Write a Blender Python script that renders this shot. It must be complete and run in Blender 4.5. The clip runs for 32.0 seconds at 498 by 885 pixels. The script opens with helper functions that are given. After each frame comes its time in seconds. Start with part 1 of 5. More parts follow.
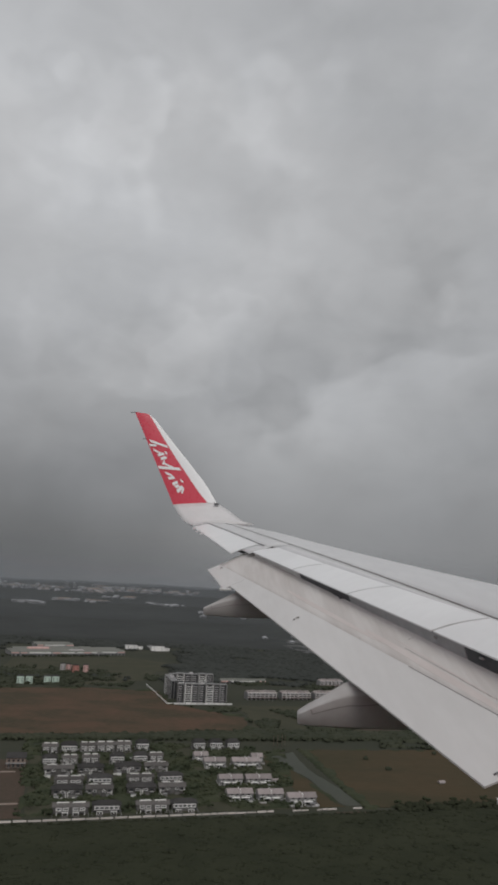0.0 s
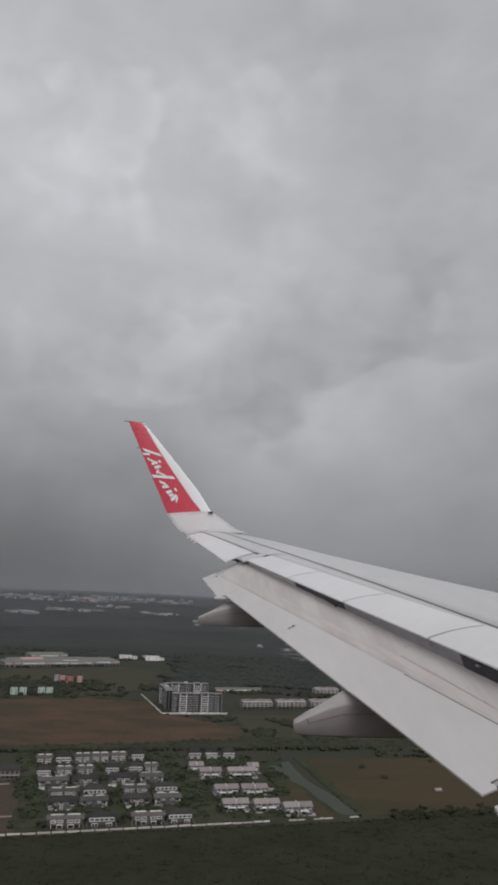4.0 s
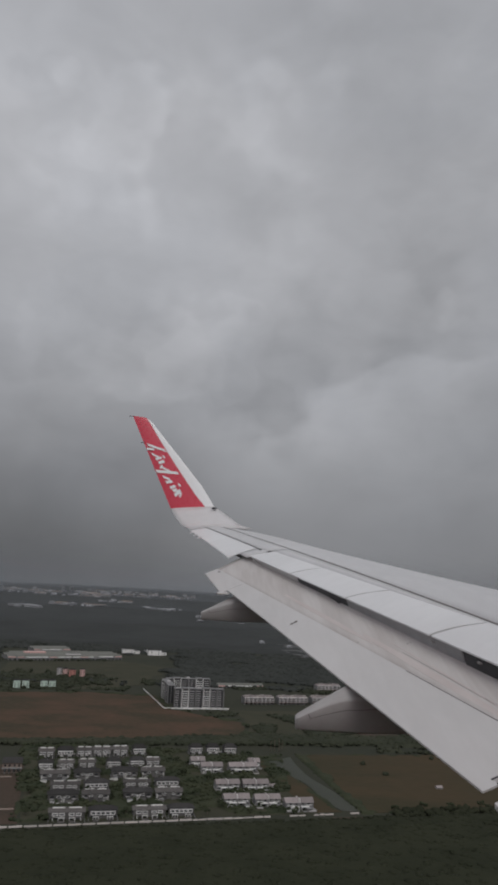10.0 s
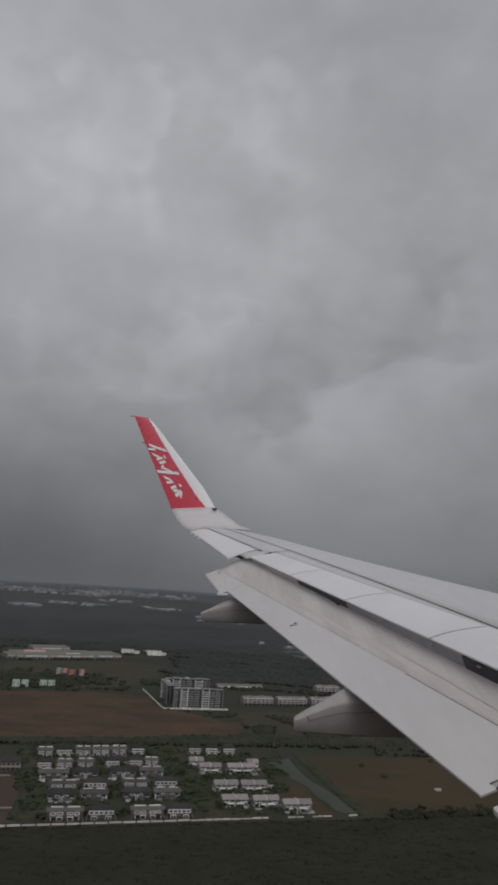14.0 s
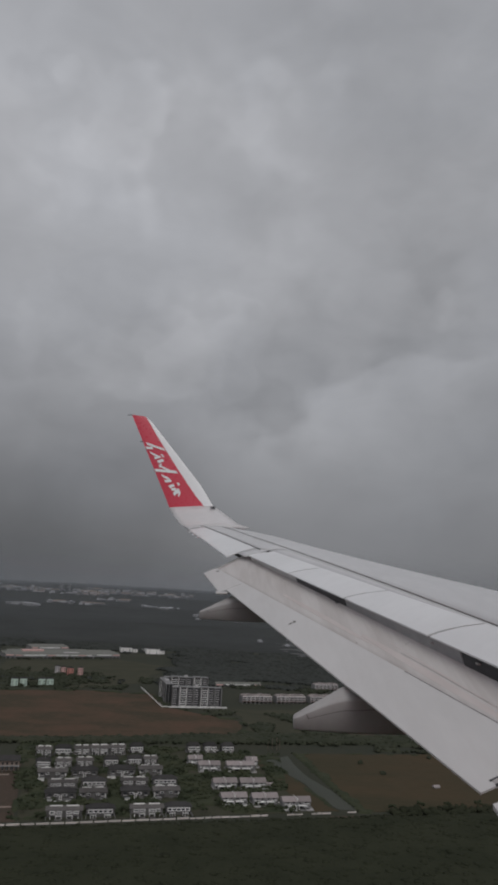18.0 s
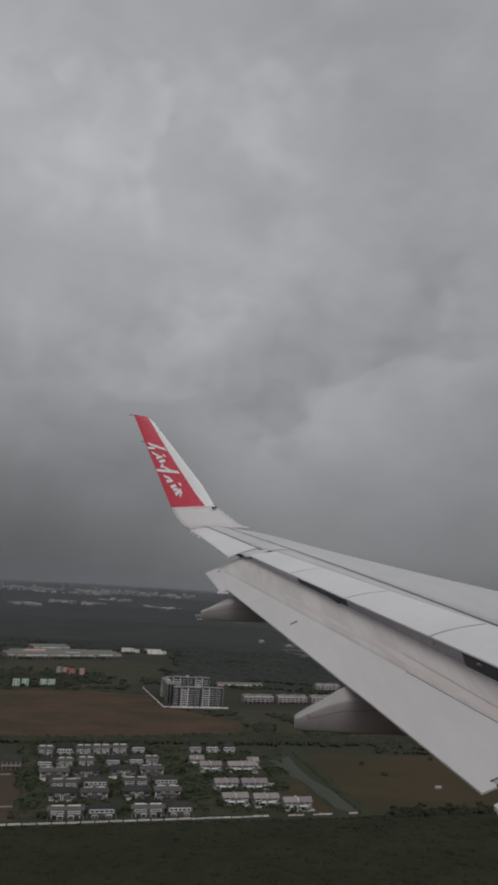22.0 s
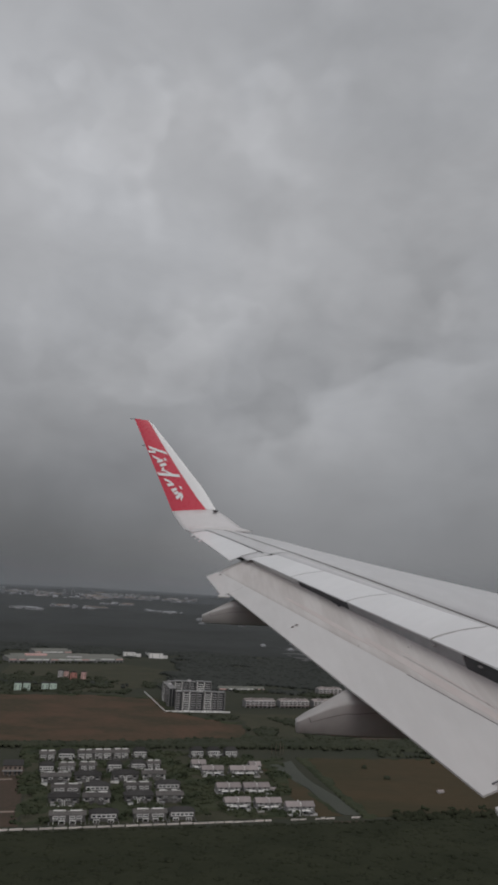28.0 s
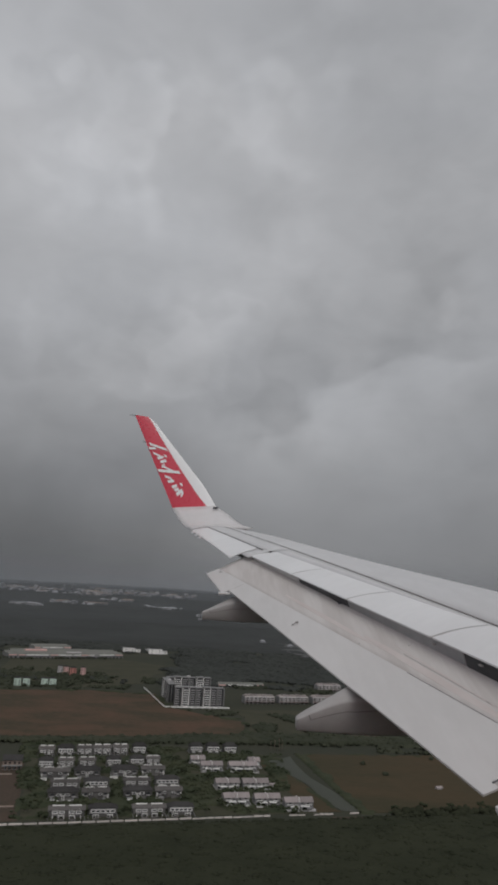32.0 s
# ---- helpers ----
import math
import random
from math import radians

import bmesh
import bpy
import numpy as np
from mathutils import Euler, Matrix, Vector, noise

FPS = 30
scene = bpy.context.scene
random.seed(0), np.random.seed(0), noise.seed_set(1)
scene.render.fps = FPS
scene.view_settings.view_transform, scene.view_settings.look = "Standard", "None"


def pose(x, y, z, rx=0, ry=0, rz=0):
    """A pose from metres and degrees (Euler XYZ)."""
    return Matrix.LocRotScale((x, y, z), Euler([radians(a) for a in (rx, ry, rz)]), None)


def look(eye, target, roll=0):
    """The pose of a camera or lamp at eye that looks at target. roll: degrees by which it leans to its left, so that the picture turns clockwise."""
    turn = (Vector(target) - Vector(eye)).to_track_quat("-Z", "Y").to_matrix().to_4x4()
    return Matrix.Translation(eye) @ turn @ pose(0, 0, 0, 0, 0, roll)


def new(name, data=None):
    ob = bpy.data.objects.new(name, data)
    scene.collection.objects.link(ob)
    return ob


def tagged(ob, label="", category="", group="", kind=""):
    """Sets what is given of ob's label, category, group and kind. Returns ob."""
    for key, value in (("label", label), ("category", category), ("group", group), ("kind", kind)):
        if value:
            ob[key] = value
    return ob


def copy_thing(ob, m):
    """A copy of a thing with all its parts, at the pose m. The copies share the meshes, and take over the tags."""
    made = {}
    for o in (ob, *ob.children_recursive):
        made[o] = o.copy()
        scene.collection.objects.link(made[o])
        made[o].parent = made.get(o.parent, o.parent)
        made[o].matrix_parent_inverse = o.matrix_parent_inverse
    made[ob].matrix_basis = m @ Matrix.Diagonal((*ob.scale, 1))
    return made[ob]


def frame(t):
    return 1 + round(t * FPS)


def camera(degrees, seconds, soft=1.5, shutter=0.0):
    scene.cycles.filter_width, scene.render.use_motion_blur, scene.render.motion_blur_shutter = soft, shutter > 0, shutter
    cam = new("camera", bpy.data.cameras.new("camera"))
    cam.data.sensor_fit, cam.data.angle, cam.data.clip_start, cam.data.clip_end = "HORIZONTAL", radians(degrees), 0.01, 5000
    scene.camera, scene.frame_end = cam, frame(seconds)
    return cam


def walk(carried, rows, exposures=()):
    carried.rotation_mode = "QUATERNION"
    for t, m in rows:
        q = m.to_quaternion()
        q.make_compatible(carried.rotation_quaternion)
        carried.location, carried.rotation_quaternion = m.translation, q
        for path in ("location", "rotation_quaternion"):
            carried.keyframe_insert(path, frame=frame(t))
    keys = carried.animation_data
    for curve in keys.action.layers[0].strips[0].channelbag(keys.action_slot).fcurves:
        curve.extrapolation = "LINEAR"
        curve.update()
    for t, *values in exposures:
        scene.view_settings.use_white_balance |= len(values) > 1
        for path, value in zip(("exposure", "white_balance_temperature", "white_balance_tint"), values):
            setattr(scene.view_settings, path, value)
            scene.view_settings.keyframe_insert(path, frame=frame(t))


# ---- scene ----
cam = camera(38.0, 32.0, soft=3.4)

# ---- camera: held in a window seat behind the wing ----
# The camera's home pose in the world, and the same pose in the aircraft's own axes
# (x forward, y out along the wing, z up, origin at the wing's trailing-edge kink).
HOME = pose(0, 0, 195, 101.2, 0, 0) @ pose(0, 0, 0, 0, 0, 3.3)
SEAT = pose(-2.121, 1.594, 1.423, 95.323, 0, -1.963) @ pose(0, 0, 0, 0, 0, 1.629)
AIRCRAFT = HOME @ SEAT.inverted()

# seconds, then the seat camera's small drift in metres and degrees in the home pose's axes
ROWS = [
    (0, -0.001, 0.009, -0.006, -0.452, 0.197, -0.276),
    (0.5, -0.005, 0.011, -0.009, -0.408, 0.145, -0.298),
    (1, -0.008, 0.011, -0.008, -0.088, 0.174, -0.35),
    (1.5, -0.008, 0.01, -0.01, 0.155, 0.246, -0.608),
    (2, -0.005, 0.01, -0.007, -0.061, 0.864, 0.253),
    (2.5, -0.004, 0.008, -0.008, 0.062, 0.022, 0.312),
    (3, -0.008, 0.013, -0.011, 0.168, -0.609, -1.048),
    (3.5, -0.006, 0.013, -0.012, 0.178, -0.483, -0.806),
    (5.5, -0.007, 0.011, -0.01, 0.138, -0.12, -0.49),
    (6, -0.009, 0.005, -0.005, 0.083, -0.021, -0.325),
    (6.5, 0.002, 0.001, -0.002, 0.099, 0.068, -0.231),
    (7, -0.008, 0.007, -0.007, -0.016, 0.038, -0.033),
    (7.5, -0.006, 0.007, -0.005, -0.054, 0.005, -0.164),
    (8, -0.006, 0.001, -0.003, -0.011, 0.035, -0.099),
    (8.5, -0.002, 0.005, -0.003, -0.042, 0.032, -0.069),
    (9, -0.004, 0.007, -0.005, -0.054, 0.022, -0.162),
    (9.5, -0.002, 0.006, -0.004, -0.11, 0.102, -0.074),
    (10, -0.006, 0.007, -0.005, -0.122, 0.005, -0.163),
    (10.5, -0.01, 0.01, -0.008, -0.112, 0.033, -0.127),
    (11, -0.012, 0.015, -0.012, -0.142, -0.008, -0.221),
    (11.5, -0.007, 0.006, -0.004, -0.058, 0.11, 0.01),
    (12, -0.005, 0.007, -0.005, -0.124, 0.035, 0.003),
    (12.5, -0.006, 0.01, -0.008, -0.116, 0.062, 0.157),
    (13, -0.002, 0.004, -0.003, 0.021, 0.081, 0.094),
    (13.5, -0.009, 0.017, -0.014, -0.099, 0.042, 0.284),
    (14, -0.003, 0.012, -0.01, -0.061, 0.113, 0.32),
    (14.5, -0.006, 0.012, -0.011, -0.158, 0.085, 0.207),
    (16.5, -0, -0.006, 0.002, 0.183, -0.022, -0.19),
    (17, -0.011, 0.003, -0.006, -0.027, -0.101, 0.023),
    (17.5, -0.008, 0.001, -0.001, 0.036, -0.027, 0.056),
    (18, -0.01, 0.015, -0.01, -0.203, -0.085, 0.074),
    (18.5, -0.01, 0.016, -0.014, -0.135, -0.009, 0.168),
    (19, 0, -0, 0, 0, 0, 0),
    (19.5, -0.003, 0.008, -0.006, -0.097, 0.052, 0.11),
    (20, -0.016, 0.023, -0.018, -0.253, -0.028, 0.129),
    (20.5, -0.012, 0.021, -0.017, -0.259, 0.053, 0.281),
    (21, -0.016, 0.029, -0.021, -0.383, 0.047, 0.382),
    (21.5, -0.011, 0.021, -0.017, -0.189, 0.054, 0.267),
    (22, -0.007, 0.012, -0.009, -0.177, 0.062, 0.151),
    (22.5, -0.014, 0.024, -0.018, -0.258, 0.05, 0.318),
    (23, -0.008, 0.019, -0.014, -0.22, 0.069, 0.179),
    (23.5, -0.011, 0.01, -0.009, -0.105, 0.044, 0.117),
    (24, -0.008, 0.01, -0.008, -0.097, 0.047, 0.052),
    (24.5, -0.021, 0.024, -0.02, -0.256, -0.174, 0.284),
    (24.6, -0.002, 0.006, -0.004, -0.02, -2.80, -2.62),
    (24.8, -0.001, 0.005, -0.003, -0.06, -2.80, -2.60),
    (25, -0.001, 0.005, -0.003, -0.08, -2.68, -2.489),
    (25.1, -0.002, 0.006, -0.004, 0.0, -2.41, -2.24),
    (25.2, -0.003, 0.008, -0.006, -0.03, -1.90, -1.75),
    (25.3, -0.006, 0.012, -0.011, 0.06, 0.34, 0.40),
    (25.5, -0.007, 0.014, -0.013, 0.093, 0.144, 0.228),
    (27.5, -0.001, 0.004, -0.003, 0.181, 0.168, -0.084),
    (28, 0, 0.008, -0.003, 0.107, 0.147, -0.023),
    (28.5, -0.004, 0.008, -0.002, 0.018, 0.187, 0.05),
    (29, -0.007, 0.003, -0.003, 0.116, 0.118, -0.145),
    (29.5, 0.003, 0.002, 0.001, 0.109, 0.146, -0.057),
    (30, -0.007, 0.009, -0.006, 0.037, 0.109, -0.021),
    (30.5, -0.005, 0.008, -0.005, 0.045, 0.116, -0.012),
    (31, -0.01, 0.018, -0.012, -0.186, 0.127, 0.303),
    (31.5, -0.011, 0.019, -0.013, -0.182, 0.183, 0.276),
    (32, -0.008, 0.018, -0.014, -0.178, 0.156, 0.174),
]

walk(cam, [(t, HOME @ pose(*r)) for t, *r in ROWS], exposures=[(0.0, 0.36, 6650, 7), (3.0, 0.40, 6600, 8), (6.0, 0.42, 6520, 9), (9.0, 0.27, 6510, 9), (10.0, 0.17, 6510, 9), (11.0, 0.11, 6510, 9), (13.0, 0.04, 6510, 9), (19.0, 0.04, 6490, 9), (21.0, 0.04, 6560, 8), (23.0, 0.04, 6580, 7), (25.0, 0.05, 6630, 5), (28.0, 0.16, 6570, 8), (32.0, 0.19, 6580, 8)])

# ---- world: a rain-heavy overcast sky ----
world = bpy.data.worlds.new("overcast_sky")
scene.world = world
world.use_nodes = True


class Nodes:
    """A short way to write node trees."""

    def __init__(self, tree):
        self.tree = tree
        tree.nodes.clear()

    def add(self, kind):
        return self.tree.nodes.new(kind)

    def link(self, a, b):
        self.tree.links.new(a, b)

    def put(self, socket, value):
        if isinstance(value, bpy.types.NodeSocket):
            self.link(value, socket)
        else:
            socket.default_value = value

    def math(self, op, a, b=0.0, c=0.0, clamp=False):
        node = self.add("ShaderNodeMath")
        node.operation, node.use_clamp = op, clamp
        for socket, value in zip(node.inputs, (a, b, c)):
            self.put(socket, value)
        return node.outputs[0]

    def vec(self, op, a, b=(0, 0, 0)):
        node = self.add("ShaderNodeVectorMath")
        node.operation = op
        self.put(node.inputs[0], a)
        self.put(node.inputs[1], b)
        return node.outputs["Value"] if op == "DOT_PRODUCT" else node.outputs[0]

    def scale(self, a, f):
        node = self.add("ShaderNodeVectorMath")
        node.operation = "SCALE"
        self.put(node.inputs[0], a)
        self.put(node.inputs["Scale"], f)
        return node.outputs[0]

    def noise(self, vector, scale, detail=4.0, rough=0.55, distort=0.0):
        node = self.add("ShaderNodeTexNoise")
        if vector is not None:
            self.link(vector, node.inputs["Vector"])
        node.inputs["Scale"].default_value = scale
        node.inputs["Detail"].default_value = detail
        node.inputs["Roughness"].default_value = rough
        node.inputs["Distortion"].default_value = distort
        return node

    def span(self, value, lo, hi, a=0.0, b=1.0, kind="SMOOTHSTEP"):
        node = self.add("ShaderNodeMapRange")
        node.interpolation_type = kind
        for socket, v in zip(node.inputs, (value, lo, hi, a, b)):
            self.put(socket, v)
        return node.outputs[0]

    def mix(self, f, a, b, blend="MIX"):
        node = self.add("ShaderNodeMix")
        node.data_type, node.blend_type = "RGBA", blend
        self.put(node.inputs[0], f)
        self.put(node.inputs[6], a if isinstance(a, bpy.types.NodeSocket) else (*a, 1))
        self.put(node.inputs[7], b if isinstance(b, bpy.types.NodeSocket) else (*b, 1))
        return node.outputs[2]


def heading(azimuth, elevation):
    a, e = radians(azimuth), radians(elevation)
    return (math.sin(a) * math.cos(e), math.cos(a) * math.cos(e), math.sin(e))


n = Nodes(world.node_tree)
way = n.add("ShaderNodeTexCoord").outputs["Generated"]
swirl = n.noise(way, 6.0, 3.0, 0.5).outputs["Color"]
curls = n.noise(way, 14.0, 2.0, 0.45).outputs["Color"]
bent = n.vec("ADD", way, n.scale(n.vec("SUBTRACT", swirl, (0.5, 0.5, 0.5)), 0.03))
bent = n.vec("ADD", bent, n.scale(n.vec("SUBTRACT", curls, (0.5, 0.5, 0.5)), 0.014))
parts_of = n.add("ShaderNodeSeparateXYZ")
n.link(way, parts_of.inputs[0])
# soft cloud masses: azimuth, elevation, radius in degrees, brighter or darker
CLOUDS = [
    (-3.8, 36.4, 2.8, 0.036), (0.4, 34.5, 2.7, 0.022), (-12.9, 34.3, 2.2, 0.03), (-16.2, 33.4, 1.9, -0.02), (-9.5, 35.9, 1.9, -0.016), (-15.3, 30.3, 2.7, 0.02), (-21.6, 32.8, 6.2, 0.03),
    (-1.8, 24.5, 4.5, 0.02), (4.8, 26.4, 3.6, 0.018), (-11.1, 26.9, 8.0, 0.022), (12.1, 38.9, 8.4, -0.03), (3.9, 41.5, 4.0, -0.012), (11.3, 30.0, 3.6, -0.01), (-7.9, 18.0, 1.9, 0.018),
    (-2.9, 18.0, 1.9, 0.018), (-16.2, 16.1, 3.4, 0.018), (-19.6, 22.3, 6.7, 0.02), (1.5, 15.5, 2.8, -0.034), (-11.0, 12.3, 5.8, -0.014), (14.6, 20.6, 3.4, -0.026), (6.3, 23.1, 2.7, -0.01),
    (8.0, 15.3, 3.6, 0.016), (-16.3, 5.7, 9.3, -0.072), (18.0, 6.7, 10.2, -0.056)]
# banks with a billowed rim: x and height of both ends of the rim, brightness, depth
BANKS = [(-0.342, 0.296, -0.179, 0.318, 0.022, 0.09), (-0.173, 0.355, -0.009, 0.361, 0.02, 0.10), (-0.011, 0.257, 0.311, 0.379, 0.045, 0.24), (-0.119, 0.41, 0.131, 0.501, 0.018, 0.12)]
tone = n.math("ADD", n.span(parts_of.outputs["Z"], 0.33, 0.58, 0.322, 0.366), 0.0)
for azimuth, elevation, radius, lift in CLOUDS:
    near = n.vec("DOT_PRODUCT", bent, heading(azimuth, elevation))
    puff = n.math("POWER", n.span(near, math.cos(radians(radius * 2.2)), 1.0, 0.0, 1.0, "LINEAR"), 2.0)
    tone = n.math("ADD", tone, n.math("MULTIPLY", puff, lift * 1.15))
curl = n.add("ShaderNodeTexVoronoi")
curl.feature, curl.inputs["Scale"].default_value, curl.inputs["Smoothness"].default_value = "SMOOTH_F1", 9.0, 0.6
n.link(bent, curl.inputs["Vector"])
rough_rim = n.noise(way, 11.0, 3.0, 0.5).outputs["Fac"]
rim = n.math("ADD", n.math("MULTIPLY", curl.outputs["Distance"], -0.16), n.math("MULTIPLY", rough_rim, 0.12))
for x0, z0, x1, z1, lift, deep in BANKS:
    slope = (z1 - z0) / (x1 - x0)
    line = n.math("ADD", n.math("MULTIPLY", parts_of.outputs["X"], slope), z0 - slope * x0)
    below = n.math("SUBTRACT", n.math("ADD", line, rim), parts_of.outputs["Z"])
    body = n.math("MULTIPLY", n.span(below, 0.0, 0.03), n.span(below, 0.0, deep, 1.0, 0.0))
    sides = n.math("MULTIPLY", n.span(parts_of.outputs["X"], x0 - 0.06, x0 + 0.05), n.span(parts_of.outputs["X"], x1 + 0.06, x1 - 0.05))
    tone = n.math("ADD", tone, n.math("MULTIPLY", n.math("MULTIPLY", body, sides), lift))
stretch = n.vec("MULTIPLY", way, (1.0, 1.0, 1.7))
billow = n.noise(stretch, 8.0, 6.0, 0.5, 0.4).outputs["Fac"]
wisp = n.noise(stretch, 18.0, 4.0, 0.45, 0.3).outputs["Fac"]
calm = n.span(parts_of.outputs["Z"], 0.04, 0.3, 0.25, 1.0)
tone = n.math("ADD", tone, n.math("MULTIPLY", calm, n.span(billow, 0.3, 0.7, -0.022, 0.022, "LINEAR")))
tone = n.math("ADD", tone, n.math("MULTIPLY", calm, n.span(wisp, 0.25, 0.75, -0.010, 0.010, "LINEAR")))
# rain darkens the sky towards the horizon, most of all ahead of the dark squall
low = n.span(parts_of.outputs["X"], -0.3, 0.25, 0.40, 0.70)
tone = n.math("MULTIPLY", tone, n.span(parts_of.outputs["Z"], -0.01, 0.24, low, 1.0))
tone = n.math("ADD", tone, n.span(parts_of.outputs["Z"], 0.65, 1.0, 0.0, 0.12))
# the cloud thins behind the aircraft
tone = n.math("ADD", tone, n.span(parts_of.outputs["Y"], 0.3, -0.7, 0.0, 0.22))
comb = n.add("ShaderNodeCombineXYZ")
hue = n.span(n.noise(way, 5.0, 2.0, 0.5).outputs["Fac"], 0.35, 0.65)
for socket, cool, warm in zip(comb.inputs, (0.956, 0.972, 1.040), (0.963, 0.973, 1.033)):
    n.link(n.math("MULTIPLY", tone, n.span(hue, 0.0, 1.0, cool, warm, "LINEAR")), socket)
cloud = comb.outputs[0]
sky = n.add("ShaderNodeTexSky")
sky.sky_type, sky.sun_disc, sky.sun_elevation, sky.sun_rotation = "NISHITA", False, radians(46), radians(164)
blue = n.scale(sky.outputs[0], 0.05)
back = n.add("ShaderNodeBackground")
n.link(n.mix(0.02, cloud, blue), back.inputs["Color"])
back.inputs["Strength"].default_value = 1.0
n.link(back.outputs[0], n.add("ShaderNodeOutputWorld").inputs["Surface"])

sun = new("sun", bpy.data.lights.new("sun", "SUN"))
sun.data.energy, sun.data.angle, sun.data.color = 0.65, radians(30), (1.0, 0.97, 0.93)
sun.matrix_world = look((120, -420, 650), (0, 0, 195))


# ---- materials ----
def material(name, base, dark, scale=1.0, fine=8.0, rough=0.6, bump=0.1, metal=0.0, patch=0.5, stretch=(1, 1, 1), random_tint=0.0, depth=0.02, spec=0.5):
    """Two colours mixed by patches and grain, with fine relief; scale and fine are repeats a metre."""
    m = bpy.data.materials.new(name)
    m.use_nodes = True
    n = Nodes(m.node_tree)
    co = n.vec("MULTIPLY", n.add("ShaderNodeTexCoord").outputs["Object"], stretch)
    big = n.noise(co, scale, 5.0, 0.6, 0.3).outputs["Fac"]
    small = n.noise(co, fine, 4.0, 0.6).outputs["Fac"]
    f = n.math("ADD", n.math("MULTIPLY", n.span(big, 0.32, 0.68), patch), n.math("MULTIPLY", n.span(small, 0.3, 0.7), 1 - patch))
    colour = n.mix(f, base, dark)
    if random_tint:
        r = n.add("ShaderNodeObjectInfo").outputs["Random"]
        colour = n.mix(1.0, colour, n.mix(r, (1 - random_tint,) * 3, (1 + random_tint,) * 3), "MULTIPLY")
    shade = n.add("ShaderNodeBsdfPrincipled")
    n.link(colour, shade.inputs["Base Color"])
    n.link(n.span(small, 0.2, 0.8, rough - 0.06, min(1.0, rough + 0.06)), shade.inputs["Roughness"])
    shade.inputs["Metallic"].default_value = metal
    shade.inputs["Specular IOR Level"].default_value = spec
    if bump:
        b = n.add("ShaderNodeBump")
        b.inputs["Strength"].default_value = bump
        b.inputs["Distance"].default_value = depth
        n.link(small, b.inputs["Height"])
        n.link(b.outputs[0], shade.inputs["Normal"])
    n.link(shade.outputs[0], n.add("ShaderNodeOutputMaterial").inputs[0])
    return m


M = {}
M["skin"] = material("grey_wing_paint", (0.560, 0.553, 0.563), (0.495, 0.489, 0.497), 0.5, 6, 0.42, 0.03, patch=0.7, stretch=(1, 0.35, 1))
M["root"] = material("pale_tip_paint", (0.61, 0.59, 0.595), (0.54, 0.522, 0.526), 1.5, 9, 0.42, 0.03, patch=0.7)
M["spoiler"] = material("light_spoiler_paint", (0.70, 0.698, 0.708), (0.64, 0.637, 0.646), 0.8, 9, 0.4, 0.03, patch=0.7, stretch=(0.5, 1, 1))
M["flap"] = material("pale_flap_paint", (0.552, 0.536, 0.532), (0.485, 0.470, 0.465), 0.8, 7, 0.45, 0.03, patch=0.7, stretch=(1.2, 0.2, 1))
M["cove"] = material("grimy_flap_nose_paint", (0.57, 0.540, 0.528), (0.45, 0.414, 0.400), 1.6, 6, 0.55, 0.05, patch=0.75, stretch=(3.0, 0.14, 1))
M["streak"] = material("brown_grease_streak", (0.51, 0.45, 0.435), (0.58, 0.53, 0.515), 2.0, 9, 0.6, 0.03, patch=0.6, stretch=(1, 0.3, 1))
# near-black bay metal; on the lips it paints the shade of the open gap
M["bay"] = material("bay_metal_and_gap_shade", (0.03, 0.031, 0.034), (0.09, 0.092, 0.1), 1.2, 9, 0.6, 0.1)
# one lip metal in two tones, lit and shaded
M["liplight"] = material("lit_lip_metal", (0.66, 0.65, 0.65), (0.54, 0.53, 0.53), 1.0, 8, 0.5, 0.1)
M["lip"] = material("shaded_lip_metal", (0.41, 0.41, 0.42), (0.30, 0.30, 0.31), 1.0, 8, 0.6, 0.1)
M["seamdark"] = material("dark_panel_seam", (0.16, 0.15, 0.148), (0.22, 0.205, 0.20), 3, 20, 0.6, 0.02)
M["seal"] = material("dark_rubber_seal", (0.045, 0.045, 0.05), (0.08, 0.08, 0.085), 3, 20, 0.7, 0.05)
M["fairing"] = material("fairing_paint", (0.39, 0.372, 0.367), (0.29, 0.270, 0.264), 0.9, 8, 0.45, 0.03, patch=0.7)
M["red"] = material("red_gloss_paint", (0.60, 0.042, 0.078), (0.54, 0.034, 0.064), 0.8, 12, 0.3, 0.02)
M["white"] = material("white_gloss_paint", (0.80, 0.80, 0.81), (0.74, 0.74, 0.75), 0.8, 12, 0.3, 0.02)
M["seamgrey"] = material("grey_seam_filler", (0.39, 0.365, 0.35), (0.34, 0.315, 0.305), 3, 20, 0.6, 0.02)
M["stain"] = material("brown_oil_stain", (0.11, 0.09, 0.085), (0.15, 0.13, 0.12), 6, 30, 0.6, 0.05)
M["cabin"] = material("beige_cabin_plastic", (0.55, 0.49, 0.42), (0.5, 0.44, 0.38), 3, 40, 0.55, 0.05)

M["ground"] = material("dark_scrub_ground", (0.036, 0.040, 0.030), (0.052, 0.052, 0.038), 0.008, 0.12, 0.95, 0.5, depth=1.0, spec=0.08)
M["brownfield"] = material("dry_brown_field", (0.098, 0.060, 0.042), (0.047, 0.043, 0.028), 0.013, 0.14, 0.95, 0.4, patch=0.72, stretch=(0.8, 1.3, 1), depth=0.6, spec=0.1)
M["olivefield"] = material("olive_field", (0.069, 0.050, 0.030), (0.046, 0.042, 0.025), 0.010, 0.11, 0.95, 0.4, patch=0.7, stretch=(0.6, 1.6, 1), depth=0.6, spec=0.1)
M["grass"] = material("rough_grass", (0.041, 0.043, 0.029), (0.063, 0.060, 0.041), 0.02, 0.2, 0.95, 0.4, depth=0.5, spec=0.1)
